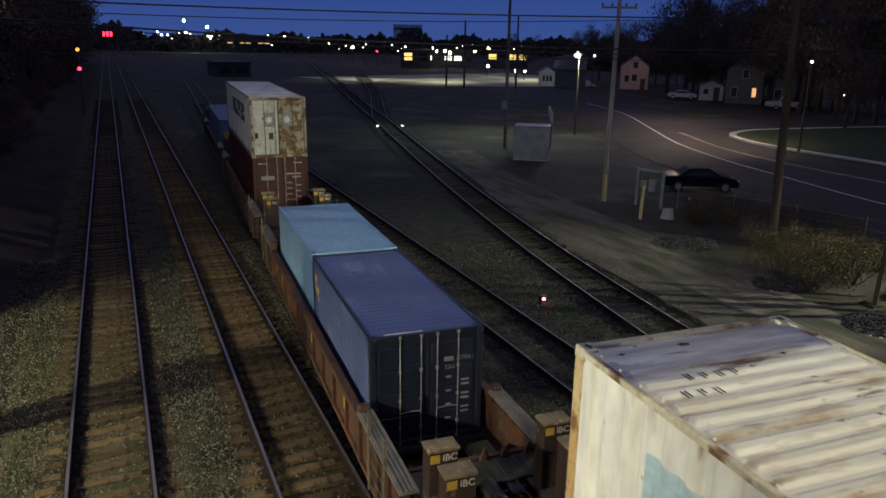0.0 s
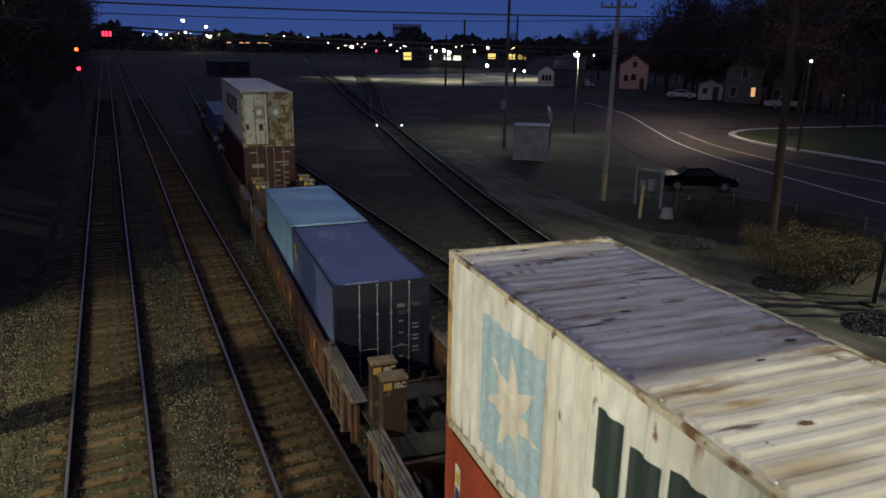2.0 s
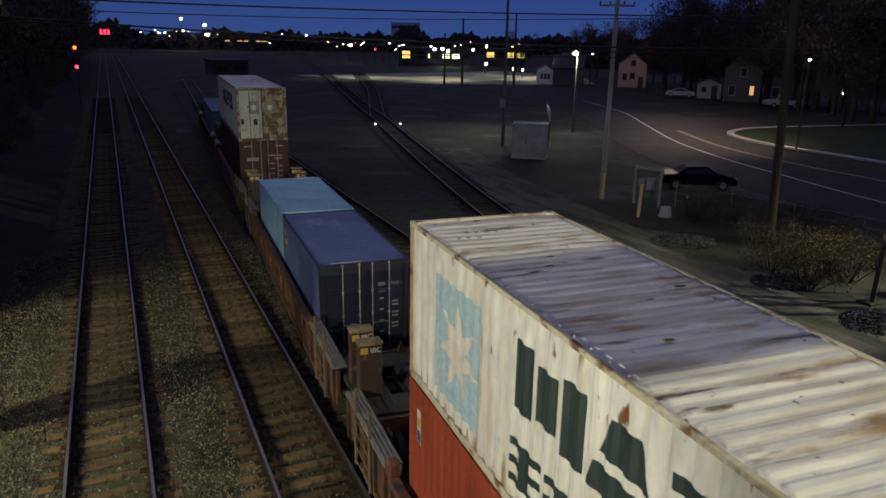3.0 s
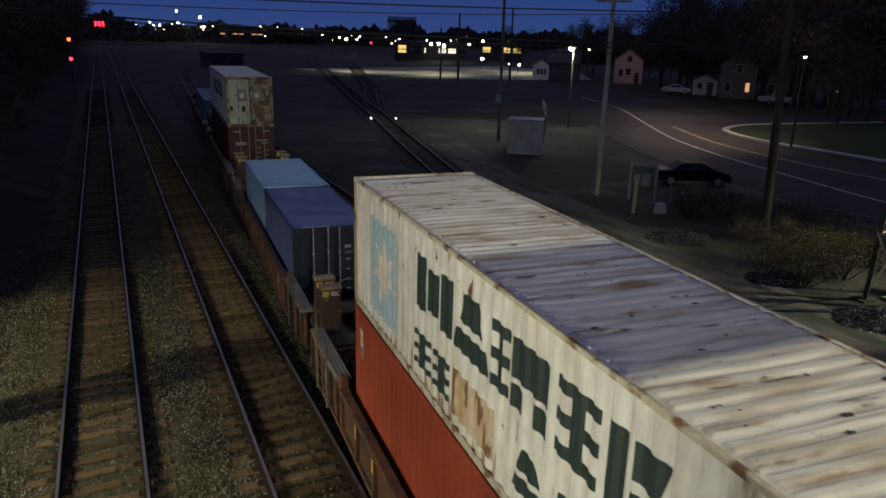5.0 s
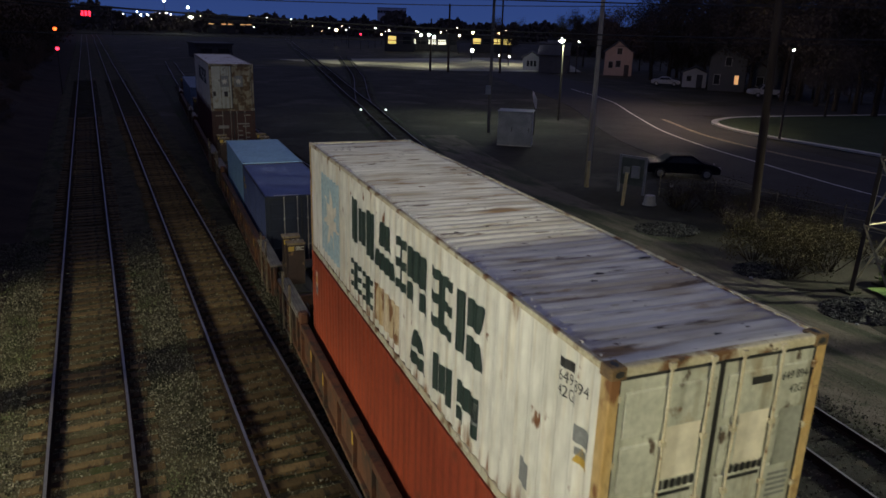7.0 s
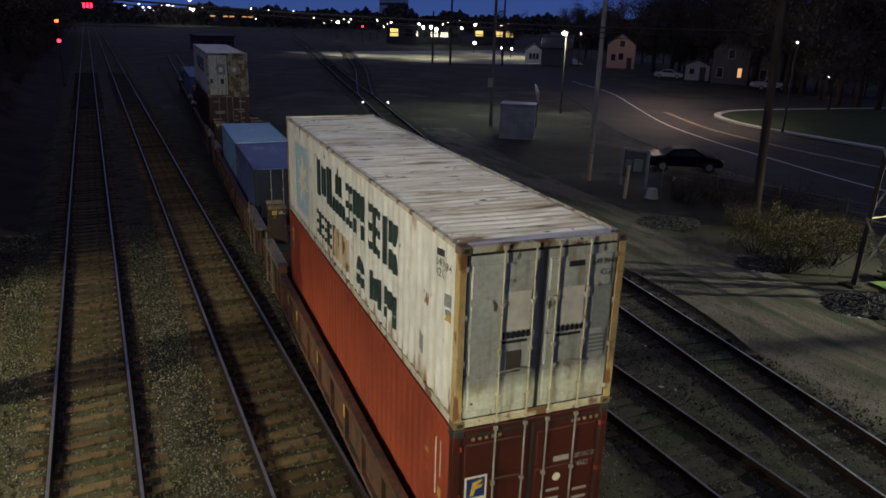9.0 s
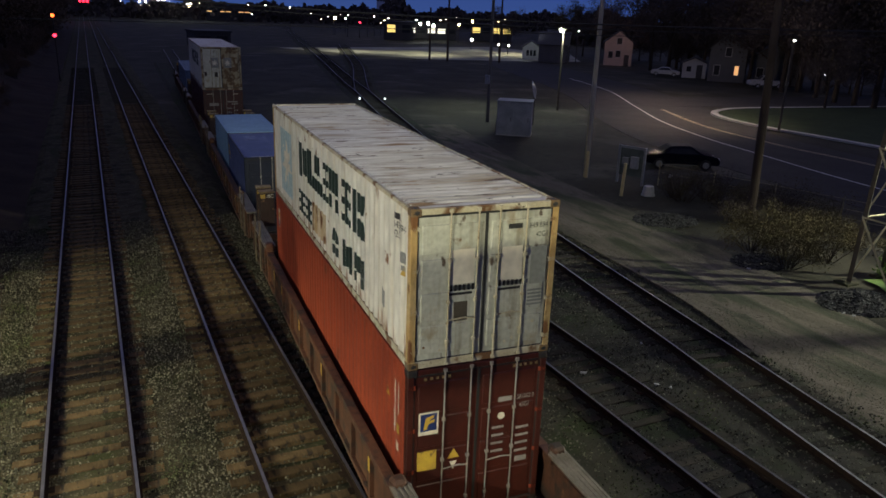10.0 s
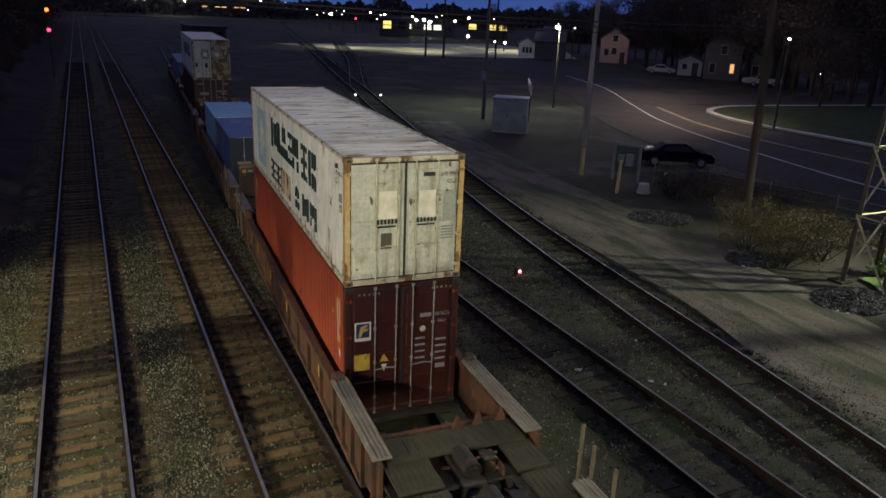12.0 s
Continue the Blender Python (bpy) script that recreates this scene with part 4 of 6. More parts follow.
WHEELS = []
CARS = [well_car(*row) for row in ((-20.9, "brown well car with a grated end platform", False, False),
                                   (-0.88, "brown well car carrying a red and a white container", False, True),
                                   (18.8, "brown well car carrying two short blue containers", True, True),
                                   (38.9, "brown well car carrying two stacked rusty containers", True, True),
                                   (58.9, "brown well car carrying a grey-blue container", True, True))]

# the white container on the red one
white, pts, dy = container("shipping_container", 3.29, -0.88, 2.566, CL, "rust-streaked white steel container with dark green painted shapes",
                           M_WHITE, M_ROOFW, M_RUSTED, M_DOORW, M_RODCREAM, castings=M_CASTRUST, posts=M_POSTRUST)


def glyph_shapes(x0, x1, z0, z1, kind):
    """a plain painted mark built of a few solid shapes, in a field from x0 to x1 and z0 to z1"""
    shapes = (
        (((0, 0), (0.27, 0), (0.27, 1), (0, 1)), ((0.365, 0.12), (0.635, 0.12), (0.635, 0.88), (0.365, 0.88)), ((0.73, 0), (1, 0), (1, 1), (0.73, 1))),
        (((0, 0), (1, 0), (0.90, 0.36), (0.10, 0.36)), ((0.15, 0.50), (0.85, 0.50), (0.68, 1), (0.32, 1))),
        (((0, 0), (1, 0), (1, 0.18), (0, 0.18)), ((0, 0.41), (1, 0.41), (1, 0.59), (0, 0.59)), ((0, 0.82), (1, 0.82), (1, 1), (0, 1)), ((0.34, 0.18), (0.66, 0.18), (0.66, 0.41), (0.34, 0.41)), ((0.34, 0.59), (0.66, 0.59), (0.66, 0.82), (0.34, 0.82))),
        (((0, 0.42), (1, 0.42), (1, 1), (0, 1)), ((0, 0), (0.34, 0), (0.34, 0.34), (0, 0.34)), ((0.66, 0), (1, 0), (1, 0.34), (0.66, 0.34))),
        (((0, 0), (0.32, 0), (0.32, 1), (0, 1)), ((0.46, 0), (1, 0), (0.86, 0.42), (0.46, 0.42)), ((0.46, 0.56), (0.86, 0.56), (1, 1), (0.46, 1))),
    )[kind]
    bm = bmesh.new()
    for shape in shapes:
        bm.faces.new([bm.verts.new((x0 + (x1 - x0) * a, z0 + (z1 - z0) * c, 0)) for a, c in shape])
    return bm


big = [(2.38, 0.95, 0), (0.86, -0.25, 1), (-0.33, -0.80, 2), (-0.88, -1.70, 3), (-1.84, -2.62, 2), (-2.74, -3.58, 4)]
small = [(2.42, 1.72, 2), (1.60, 0.98, 2), (-0.98, -1.72, 1), (-2.02, -2.66, 0), (-2.88, -3.50, 3)]
for group_, z0, z1 in ((big, 1.30, 2.13), (small, 0.36, 0.92)):
    for a, b, kind in group_:
        split_parts("painted_mark", on_side(glyph_shapes(-a, -b, z0, z1, kind), pts, -1), M_GREEN, white, "dark green painted shapes")
part("painted_panel", on_side(bars((-4.93, -3.34, 0.36, 2.10)), pts, -1, 0.003), M_LOGO, white, "pale blue painted square")
part("painted_star", on_side(star(-4.10, 1.22, 0.70), pts, -1, 0.006), M_PALE, white, "white painted star")
part("rust_patch", on_side(bars((-0.86, 0.46, 0.30, 0.98)), pts, -1, 0.005), mat("flaking_rust", (0.62, 0.54, 0.38), (0.46, 0.31, 0.13), 2.6, 0.85, 0, 0.4, 25, (0.17, 0.08, 0.03), 4.2, 0.54, 0.06, (1, 1, 0.35)), white, "flaking rusty patch")
split_parts("painted_bar", on_side(bars((5.28, 5.50, 2.24, 2.34)), pts, -1), M_DARK, white)
for text, z in (("649 894", 2.10), ("42G1", 1.95)):
    bm = lettering(text, 0.17)
    for v in bm.verts:
        v.co.x, v.co.y = v.co.x * 0.85 + 5.28, v.co.y + z
    part("lettering", on_side(bm, pts, -1), M_DARK, white, "black painted number")
split_parts("painted_bar", on_side(bars((5.60, 5.84, 1.62, 1.80), (5.64, 5.80, 1.50, 1.58)), pts, -1), M_GREYPATCH, white)
part("warning_triangle", on_side(poly((5.62, 1.42), (5.84, 1.42), (5.73, 1.60)), pts, -1), M_YELLOW, white, "small yellow triangle")
for x, w in ((4.6, 0.22), (3.35, 0.16)):
    split_parts("grey_patch", on_side(bars((x, x + w, 0.55, 0.85)), pts, -1), M_GREYPATCH, white)
DW = -6.095 + 0.035 - 0.018
for bm, m, label in ((bars((-0.56, -0.18, 1.35, 1.90), (0.27, 0.63, 1.32, 1.88)), M_PALE, "clean white patches"),
                     (bars((0.78, 1.06, 1.22, 1.84)), mat("dull_green_grey_smudge", (0.34, 0.35, 0.30), (0.25, 0.26, 0.22), 1.5, 0.6), "grey repair patch"),
                     (bars((-0.50, -0.27, 0.74, 1.06)), mat("brown_plate", (0.10, 0.085, 0.06), None, 4, 0.6), "dark square plate"),
                     (bars(*[(-0.58 + k * 0.073, -0.535 + k * 0.073, 1.24, 1.34) for k in range(6)], (-0.58, -0.20, 1.17, 1.21)), M_DARK, "small dark bars"),
                     (bars(*[(0.24 + k * 0.073, 0.285 + k * 0.073, 1.24, 1.34) for k in range(6)], (0.24, 0.62, 1.17, 1.21)), M_DARK, "small dark bars"),
                     (bars((0.36, 0.60, 2.16, 2.24)), M_DARK, "black bar"),
                     (bars(*[(0.76, 1.02, 1.10 - k * 0.06, 1.135 - k * 0.06) for k in range(5)]), M_GREYPATCH, "faint grey bars")):
    split_parts("door_marking", on_door(bm, DW, 0.004), m, white, label)
for text, x, z, s in (("649 894 0", 0.72, 2.15, 0.125), ("42G1", 0.84, 2.00, 0.125)):
    bm = lettering(text, s)
    for v in bm.verts:
        v.co.x, v.co.y = v.co.x * 0.78 + x, v.co.y + z
    part("lettering", on_door(bm, DW, 0.005), M_DARK, white, "black painted number")
rnd = random.Random(5)
for k in range(16):
    x, z, r = rnd.uniform(-1.0, 1.0), rnd.uniform(0.25, 0.75), rnd.uniform(0.015, 0.05)
    part("rust_spot", on_door(star(x, z, r, 5, rnd.uniform(0.4, 0.8)), DW, 0.003), M_RUSTED, white)
for k in range(34):
    x, y = rnd.uniform(-1.05, 1.05), rnd.uniform(-5.9, 5.9)
    bm = star(0, 0, rnd.uniform(0.02, 0.06), 5, rnd.uniform(0.4, 0.9))
    bmesh.ops.transform(bm, matrix=pose(x, y, 2.569) @ Matrix.Diagonal((rnd.uniform(0.6, 2.2), 0.7, 1, 1)), verts=bm.verts[:])
    part("roof_rust_spot", bm, M_STEEL if k % 3 else M_RUSTED, white)
for row, (u0, v0) in enumerate(((5.18, -0.66), (4.92, -0.88))):
    for k in range(4 - row):
        bm = bars((-0.030, -0.012, -0.06, 0.06), (0.008, 0.030, -0.05 + 0.03 * (k % 2), 0.06))
        bmesh.ops.transform(bm, matrix=pose(v0 + 0.15 * k, u0 - 0.012 * k, 2.5645), verts=bm.verts[:])
        part("roof_marking", bm, M_STEEL, white, "worn black stencil bars")
studs = bmesh.new()
for k in range(40):
    for s in (-1, 1):
        ball(studs, (s * 1.13, -5.8 + k * 0.297, 2.557), 0.013, 1)
tagged(part("roof_edge_studs", studs, M_WHITE, white), kind="stuff")

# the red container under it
# door end takes the darkened red, its shade painted in
red, rpts, rdy = container("shipping_container", 0.38, -0.88, 2.895, CL, "faded red steel container under a white one, stickered doors darkened for shade",
                           M_RED, M_RED, M_RED, M_REDSHADE, M_BAR, castings=M_STEEL, end_mat=M_REDSHADE, press=0.009)
RW = -6.095 + 0.035 - 0.018
for bm, m, label, lift in ((bars((-1.02, -0.68, 1.72, 2.13)), M_PALE, "white-edged emblem sticker", 0.003), (bars((-0.99, -0.71, 1.79, 2.10)), M_BLUE, "dark blue emblem field", 0.005),
                           (poly((-0.94, 1.82), (-0.88, 1.82), (-0.85, 1.92), (-0.76, 1.94), (-0.74, 1.99), (-0.86, 1.97), (-0.76, 2.03), (-0.75, 2.07), (-0.9, 2.03)), M_YELLOW, "yellow stripes", 0.007),
                           (bars((-1.03, -0.70, 1.06, 1.42)), M_YELLOW, "yellow sticker", 0.004), (poly((-0.50, 1.20), (-0.29, 1.20), (-0.395, 1.38)), M_YELLOW, "yellow warning triangle", 0.004),
                           (poly((-0.46, 1.14), (-0.33, 1.14), (-0.395, 0.98)), M_PALE, "white triangle", 0.004), (star(0.44, 1.83, 0.07, 9, 0.9), M_PALE, "round white sticker", 0.004),
                           (bars((0.37, 0.62, 2.09, 2.18), *[(0.28 + (k % 2) * 0.45, 0.50 + (k % 2) * 0.47, 1.60 - k * 0.075, 1.645 - k * 0.075) for k in range(8)], (0.75, 0.97, 0.88, 0.98)), M_FADED, "faded white bars", 0.004),
                           # dashes in a dim ochre: the shade at the door top is painted in
                           (bars(*[(-0.95 + k * 0.1, -0.9 + k * 0.1, 2.70, 2.75) for k in range(5)], *[(0.6 + k * 0.1, 0.65 + k * 0.1, 2.70, 2.75) for k in range(5)]), M_LID, "yellow hazard dashes darkened for shade", 0.012)):
    split_parts("door_marking", on_door(bm, RW, lift), m, red, label)
for text, x, z in (("381362 0", 0.70, 2.09), ("45G1", 0.76, 1.94)):
    bm = lettering(text, 0.12)
    for v in bm.verts:
        v.co.x, v.co.y = v.co.x * 0.74 + x, v.co.y + z
    part("lettering", on_door(bm, RW, 0.005), M_FADED, red, "white painted number")
for bm, m in ((bars((5.42, 5.46, 1.5, 2.45), (5.62, 5.65, 1.9, 2.5)), M_PALE), (poly((5.0, 2.0), (5.16, 2.0), (5.08, 2.18)), M_YELLOW), (bars((5.56, 5.68, 1.55, 1.72)), M_YELLOW), (bars((5.54, 5.66, 1.22, 1.38)), M_PALE),
              (bars((-5.72, -5.52, 1.90, 2.48)), M_PALE), (bars((-5.70, -5.54, 1.93, 2.12)), M_BLUE), (bars((-5.70, -5.54, 2.20, 2.36)), M_YELLOW)):
    split_parts("side_marking", on_side(bm, rpts, -1, 0.004 if m is M_PALE else 0.007), m, red)

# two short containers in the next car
navy, npts, ndy = container("shipping_container", 0.36, 15.75, 2.50, 6.058, "dark navy short steel container with white door bars", M_NAVYPALE, M_NAVYPALE, M_NAVY, M_NAVY, M_BAR, press=0.014)
NW = -3.029 + 0.035 - 0.018
for text, x, z in (("277004 1", 0.62, 1.80), ("22G1", 0.37, 1.62)):
    bm = lettering(text, 0.145)
    for v in bm.verts:
        v.co.x, v.co.y = v.co.x * 0.74 + x, v.co.y + z
    part("lettering", on_door(bm, NW, 0.005), M_FADED, navy, "white painted number")
split_parts("door_marking", on_door(bars((0.36, 0.56, 1.80, 1.90), *[(0.40 + (k % 3 > 0) * 0.34, 0.52 + (k % 3 > 0) * 0.40, 1.42 - k * 0.105, 1.47 - k * 0.105) for k in range(10)]), NW, 0.004), M_FADED, navy, "faded white bars")
bm = bars((-0.40, 0.42, 0, 0.07))
for v in bm.verts:
    v.co = Vector((v.co.x - 0.5, -2.93 + v.co.y, 2.494))
part("roof_marking", bm, M_PALE, navy, "white bar on the roof edge")
split_parts("painted_mark", on_side(bars((-2.75, -2.45, 1.86, 2.08), (-2.70, -2.25, 1.60, 1.80), (-2.4, -2.2, 1.45, 1.55)), npts, -1), M_YELLOW, navy, "yellow painted shapes")
sky, spts, sdy = container("shipping_container", 0.36, 21.9, 2.52, 6.058, "faded light blue short steel container", M_SKYBLUE, M_SKYBLUE, M_SKYBLUE, M_SKYBLUE, M_BAR)

# the far stack
top2, tpts, tdy = container("shipping_container", 3.362, 38.9, 2.64, CL, "white steel container with rust-eaten doors and pale stars", M_WHITE, M_ROOFW, M_DOORR, M_DOORW, M_DOORR, M_DOORR, M_RUSTED)
TW = -6.095 + 0.035 - 0.018
for x in (-0.40, 0.38):
    split_parts("door_marking", on_door(bars((x - 0.24, x + 0.24, 1.36, 1.98)), TW, 0.003), M_GREYPATCH, top2, "grey-blue square")
    split_parts("door_marking", on_door(star(x, 1.66, 0.21), TW, 0.005), M_PALE, top2, "white star")
split_parts("door_marking", on_door(bars((-0.44, -0.24, 0.80, 1.10), (-1.05, -0.9, 0.85, 1.1)), TW, 0.004), M_STEEL, top2)
for a, b, kind in big:
    split_parts("painted_mark", on_side(glyph_shapes(-a, -b, 1.30, 2.13, kind), tpts, -1), M_GREEN, top2)
low2, lpts, ldy = container("shipping_container", 0.37, 38.9, 2.99, CL, "dull maroon steel container under a rusty white one", M_REDSHADE, M_RED, M_REDSHADE, M_REDSHADE, M_BAR)
split_parts("door_marking", on_door(bars((-0.86, -0.28, 1.98, 2.16), (0.25, 0.9, 2.20, 2.27), (0.5, 0.9, 2.06, 2.12), *[(0.25 + (k % 2) * 0.4, 0.5 + (k % 2) * 0.4, 1.8 - k * 0.13, 1.86 - k * 0.13) for k in range(6)]), TW, 0.004), M_FADED, low2, "faded white bars")
split_parts("door_marking", on_door(bars(*[(-0.95 + k * 0.1, -0.9 + k * 0.1, 2.70, 2.75) for k in range(4)], *[(0.6 + k * 0.1, 0.65 + k * 0.1, 2.70, 2.75) for k in range(4)]), TW, 0.012), M_PALE, low2)
container("shipping_container", 0.36, 58.9, 2.60, CL, "grey-blue steel container far along the train", M_GREYBLUE, M_GREYBLUE, M_GREYBLUE, M_GREYBLUE, M_BAR)


def motions():
    """the train rolls away along its track and its wheels turn"""
    times = [k * 0.5 for k in range(25)]
    for ob, u, z in ROLLING:
        walk(ob, [(t, train_at(u, z, t)) for t in times])
    for w, y in WHEELS:
        rows = []
        for k in range(41):
            t = k * 0.3
            s = (train_at(0, 0, t).translation - train_at(0, 0, 0).translation).length
            rows.append((t, pose(0, y, 0.59, -math.degrees(s / 0.42))))
        walk(w, rows)


# ---- signals, poles, wires ----
bank = street_lamp(BANK_LAMP, 1.5, M_LAMPWARM, "lit street lamp on the wooded bank", (-0.8, 0))
# added collar round the unseen bank lamp, blocks its rays towards the train
bm = bmesh.new()
ring = [[bm.verts.new((0.8 + 0.62 * r * math.cos(a * 0.3927), 0.62 * r * math.sin(a * 0.3927), z)) for a in range(16)] for r, z in ((1.0, 3.83), (1.0, 4.42), (0.5, 4.60))]
for low, high in zip(ring, ring[1:]):
    for a in range(16):
        bm.faces.new((low[a], low[(a + 1) % 16], high[(a + 1) % 16], high[a]))
part("lamp_shade", bm, M_GALV, bank, "unseen deep round shade added to keep light off the train")
yard = street_lamp(YARD_LAMP, -0.15, M_LAMPON, "lit yard lamp beyond the lattice tower", (-4.0, 0.95))
street_lamp(BRIDGE_LAMP, 7.1, M_LAMPWARM, "lit street lamp on the bridge", (0, -2.0))
# body for the added west fill, out of view
street_lamp(FILL_LAMP_WEST, 1.8, M_LAMPWARM, "unseen lamp added on the bank to light the container sides", (-0.8, 0))
street_lamp(STREET_LAMP, -0.1, M_LAMPON, "bright white street lamp on a grey pole beside the road", (0.5, 0.4), M_TOWER, (0.4, 0.24, 0.12))
street_lamp(ROAD_LAMP, 0.0, M_LAMPON, "street lamp with a small bright bulb at the kerb", (0.0, 0.0), M_TOWER, (0.2, 0.10, 0.06))


def signal(x, y, heads, label, top):
    e = thing("railway_signal", pose(x, y, -0.1), label, "railway signal")
    part("mast", rod(bmesh.new(), (0, 0.25, 0), (0, 0.25, top), 0.08), M_STEEL, e)
    for z, m in heads:
        h = part("signal_head", boxm(-0.22, 0.22, 0.0, 0.2, z - 0.3, z + 0.3, 0.03), M_STEEL, e)
        part("signal_lens", ball(bmesh.new(), (0, -0.06, z), 0.2, 2, (1, 0.5, 1)), m, h, "glowing lens")
        part("signal_visor", rod(bmesh.new(), (0, 0.0, z + 0.2), (0, -0.25, z + 0.2), 0.05), M_STEEL, h)


signal(-2.98, 92.0, ((7.0 - 0.1, M_ORANGEON), (4.85, M_REDON)), "railway signal showing orange over red", 7.4)
e = thing("dwarf_signal", pose(12.7, 20.0, -0.12), "low track signal glowing red on the ballast", "railway signal")
part("signal_body", boxm(-0.11, 0.11, -0.08, 0.10, 0.0, 0.42, 0.02), M_STEEL, e)
part("signal_lens", ball(bmesh.new(), (-0.02, -0.10, 0.30), 0.055, 2), glow("hot_red_signal_glow", (1.0, 0.10, 0.14), 14), e, "glowing red lens")
for x, y in ((23.68, 69.2), (26.06, 68.6)):
    e = thing("switch_marker", pose(x, y, -0.12), "low switch marker with a pale glowing reflector", "switch marker", "switch markers")
    part("marker_post", rod(bmesh.new(), (0, 0, 0), (0, 0, 0.3), 0.04), M_STEEL, e)
    part("marker_lens", ball(bmesh.new(), (0, -0.03, 0.36), 0.10, 2), glow("pale_marker_glow", (0.85, 1.0, 0.95), 3), e)
e = thing("crossing_sign", pose(0.6, 330, 0), "far red-lit signal bars over the tracks", "railway signal")
part("gantry", boxm(-9, 9, 0, 0.4, 9.0, 9.4), M_STEEL, e)
part("gantry_leg", rod(bmesh.new(), (-9, 0.2, 0), (-9, 0.2, 9.2), 0.2), M_STEEL, e)
part("gantry_leg", rod(bmesh.new(), (9, 0.2, 0), (9, 0.2, 9.2), 0.2), M_STEEL, e)
for k in range(3):
    part("light_bar", boxm(-1.6 + k * 1.3, -0.8 + k * 1.3, -0.3, 0, 7.4, 9.2), M_REDSIGN, e, "glowing red bar")


def utility_pole(foot, top, r, label, arm=None, material=M_POLE, group="utility poles"):
    x, y = foot
    e = thing("utility_pole", pose(x, y, -0.15), label, "utility pole", group)
    tip = (top[0] - x, top[1] - y, top[2] + 0.15)
    part("pole", rod(bmesh.new(), (0, 0, 0), tip, r, r * 0.72, 12), material, e)
    if arm:
        d = Vector((arm[0], arm[1], 0)).normalized()
        for z in (tip[2] - 0.35,):
            bm = bmesh.new()
            rod(bm, (tip[0] - d.x * arm[2], tip[1] - d.y * arm[2], z), (tip[0] + d.x * arm[2], tip[1] + d.y * arm[2], z), 0.06, 0.06, 4)
            part("crossarm", bm, material, e)
            for k in (-0.95, -0.4, 0.4, 0.95):
                part("insulator", rod(bmesh.new(), (tip[0] + d.x * arm[2] * k, tip[1] + d.y * arm[2] * k, z + 0.05), (tip[0] + d.x * arm[2] * k, tip[1] + d.y * arm[2] * k, z + 0.2), 0.04, 0.05), M_STEEL, e)
    return e


p = utility_pole((25.18, 33.81), (25.19, 33.8, 10.7), 0.155, "pale weathered utility pole with a crossarm", (0.8, -0.6, 0.92), M_POLEPALE)
part("conduit", rod(bmesh.new(), (-0.22, -0.1, 0), (-0.22, -0.1, 4.2), 0.035), M_GALV, p)
part("guard", rod(bmesh.new(), (-0.15, -0.25, 0), (-0.15, -0.25, 1.5), 0.09), M_CREAM, p, "cream cable guard")
p = utility_pole((29.93, 54.46), (29.92, 54.47, 13.5), 0.15, "slim grey utility pole beside the cabinet", None, mat("grey_timber_pole", (0.13, 0.12, 0.105), (0.08, 0.074, 0.064), 2, 0.9, 0, 0.3, 30, None, 1, 1, 1, (1, 1, 0.15)))
part("transformer", rod(bmesh.new(), (-0.3, -0.2, 3.2), (-0.3, -0.2, 3.9), 0.22), M_CABINET, p, "small pale box")
utility_pole((26.6, 23.1), (26.35, 23.45, 13.5), 0.20, "thick dark leaning utility pole in the brush")
# out of view, added to throw the dark band across the main tracks
utility_pole((-6.1, 17.0), (-6.1, 17.0, 11), 0.33, "unseen thick pole added on the bank to cast a shadow")
utility_pole((58.0, 129.3), (58.0, 129.3, 9.3), 0.2, "dark utility pole before the lit yard")
utility_pole((60.7, 127.2), (60.7, 127.2, 12.0), 0.22, "dark utility pole before the lit yard")
utility_pole((70, 124), (70, 124, 13), 0.2, "dark utility pole before the lit yard")


def wire(points, r, label):
    mesh_thing("overhead_wire", tube(points, r), M_WIRE, label, "cable", "overhead wires")


def span_wire(az0, el0, az1, el1, y0, sag=0.0, r=0.02):
    """a wire across the tracks whose ends are seen under these angles from the bridge, at about y0 metres"""
    out = []
    for k in range(13):
        f = k / 12
        az, el = radians(az0 + (az1 - az0) * f), radians(el0 + (el1 - el0) * f - sag * 4 * f * (1 - f))
        d = y0 / math.cos(az)
        out.append((math.sin(az) * d, math.cos(az) * d, EYE + math.tan(el) * d))
    wire(out, r, "black overhead cable across the tracks")


span_wire(-8, 2.08, 56, 1.75, 26, 0.10, 0.028)
span_wire(-8, 1.45, 56, 2.2, 26, 0.55, 0.016)
span_wire(-8, 0.95, 56, -0.2, 28, 0.75, 0.032)
span_wire(-8, 0.75, 56, -0.5, 28, 0.85, 0.020)
span_wire(-8, -1.35, 40, -1.22, 30, 0.05, 0.018)

# ---- lattice tower ----
e = thing("lattice_tower", pose(24.6, 15.1, -0.1), "galvanised lattice tower foot beside the lane", "lattice tower")
legs = [(-0.95, 0.85), (0.95, 0.85), (0.95, -0.85), (-0.95, -0.85)]
for x, y in legs:
    bm = bmesh.new()
    sx, sy = (1 if x < 0 else -1), (1 if y < 0 else -1)
    for w, d in ((0.17, 0.02), (0.02, 0.17)):      # the two flanges of the angle
        low = [bm.verts.new((x + sx * p * w, y + sy * q * d, 0)) for p, q in ((0, 0), (1, 0), (1, 1), (0, 1))]
        top = [bm.verts.new((x * 0.72 + sx * p * w, y * 0.72 + sy * q * d, 12)) for p, q in ((0, 0), (1, 0), (1, 1), (0, 1))]
        for i in range(4):
            bm.faces.new((low[i], low[(i + 1) % 4], top[(i + 1) % 4], top[i]))
        bm.faces.new(top)
    bmesh.ops.recalc_face_normals(bm, faces=bm.faces[:])
    part("tower_leg", bm, M_TOWER, e)
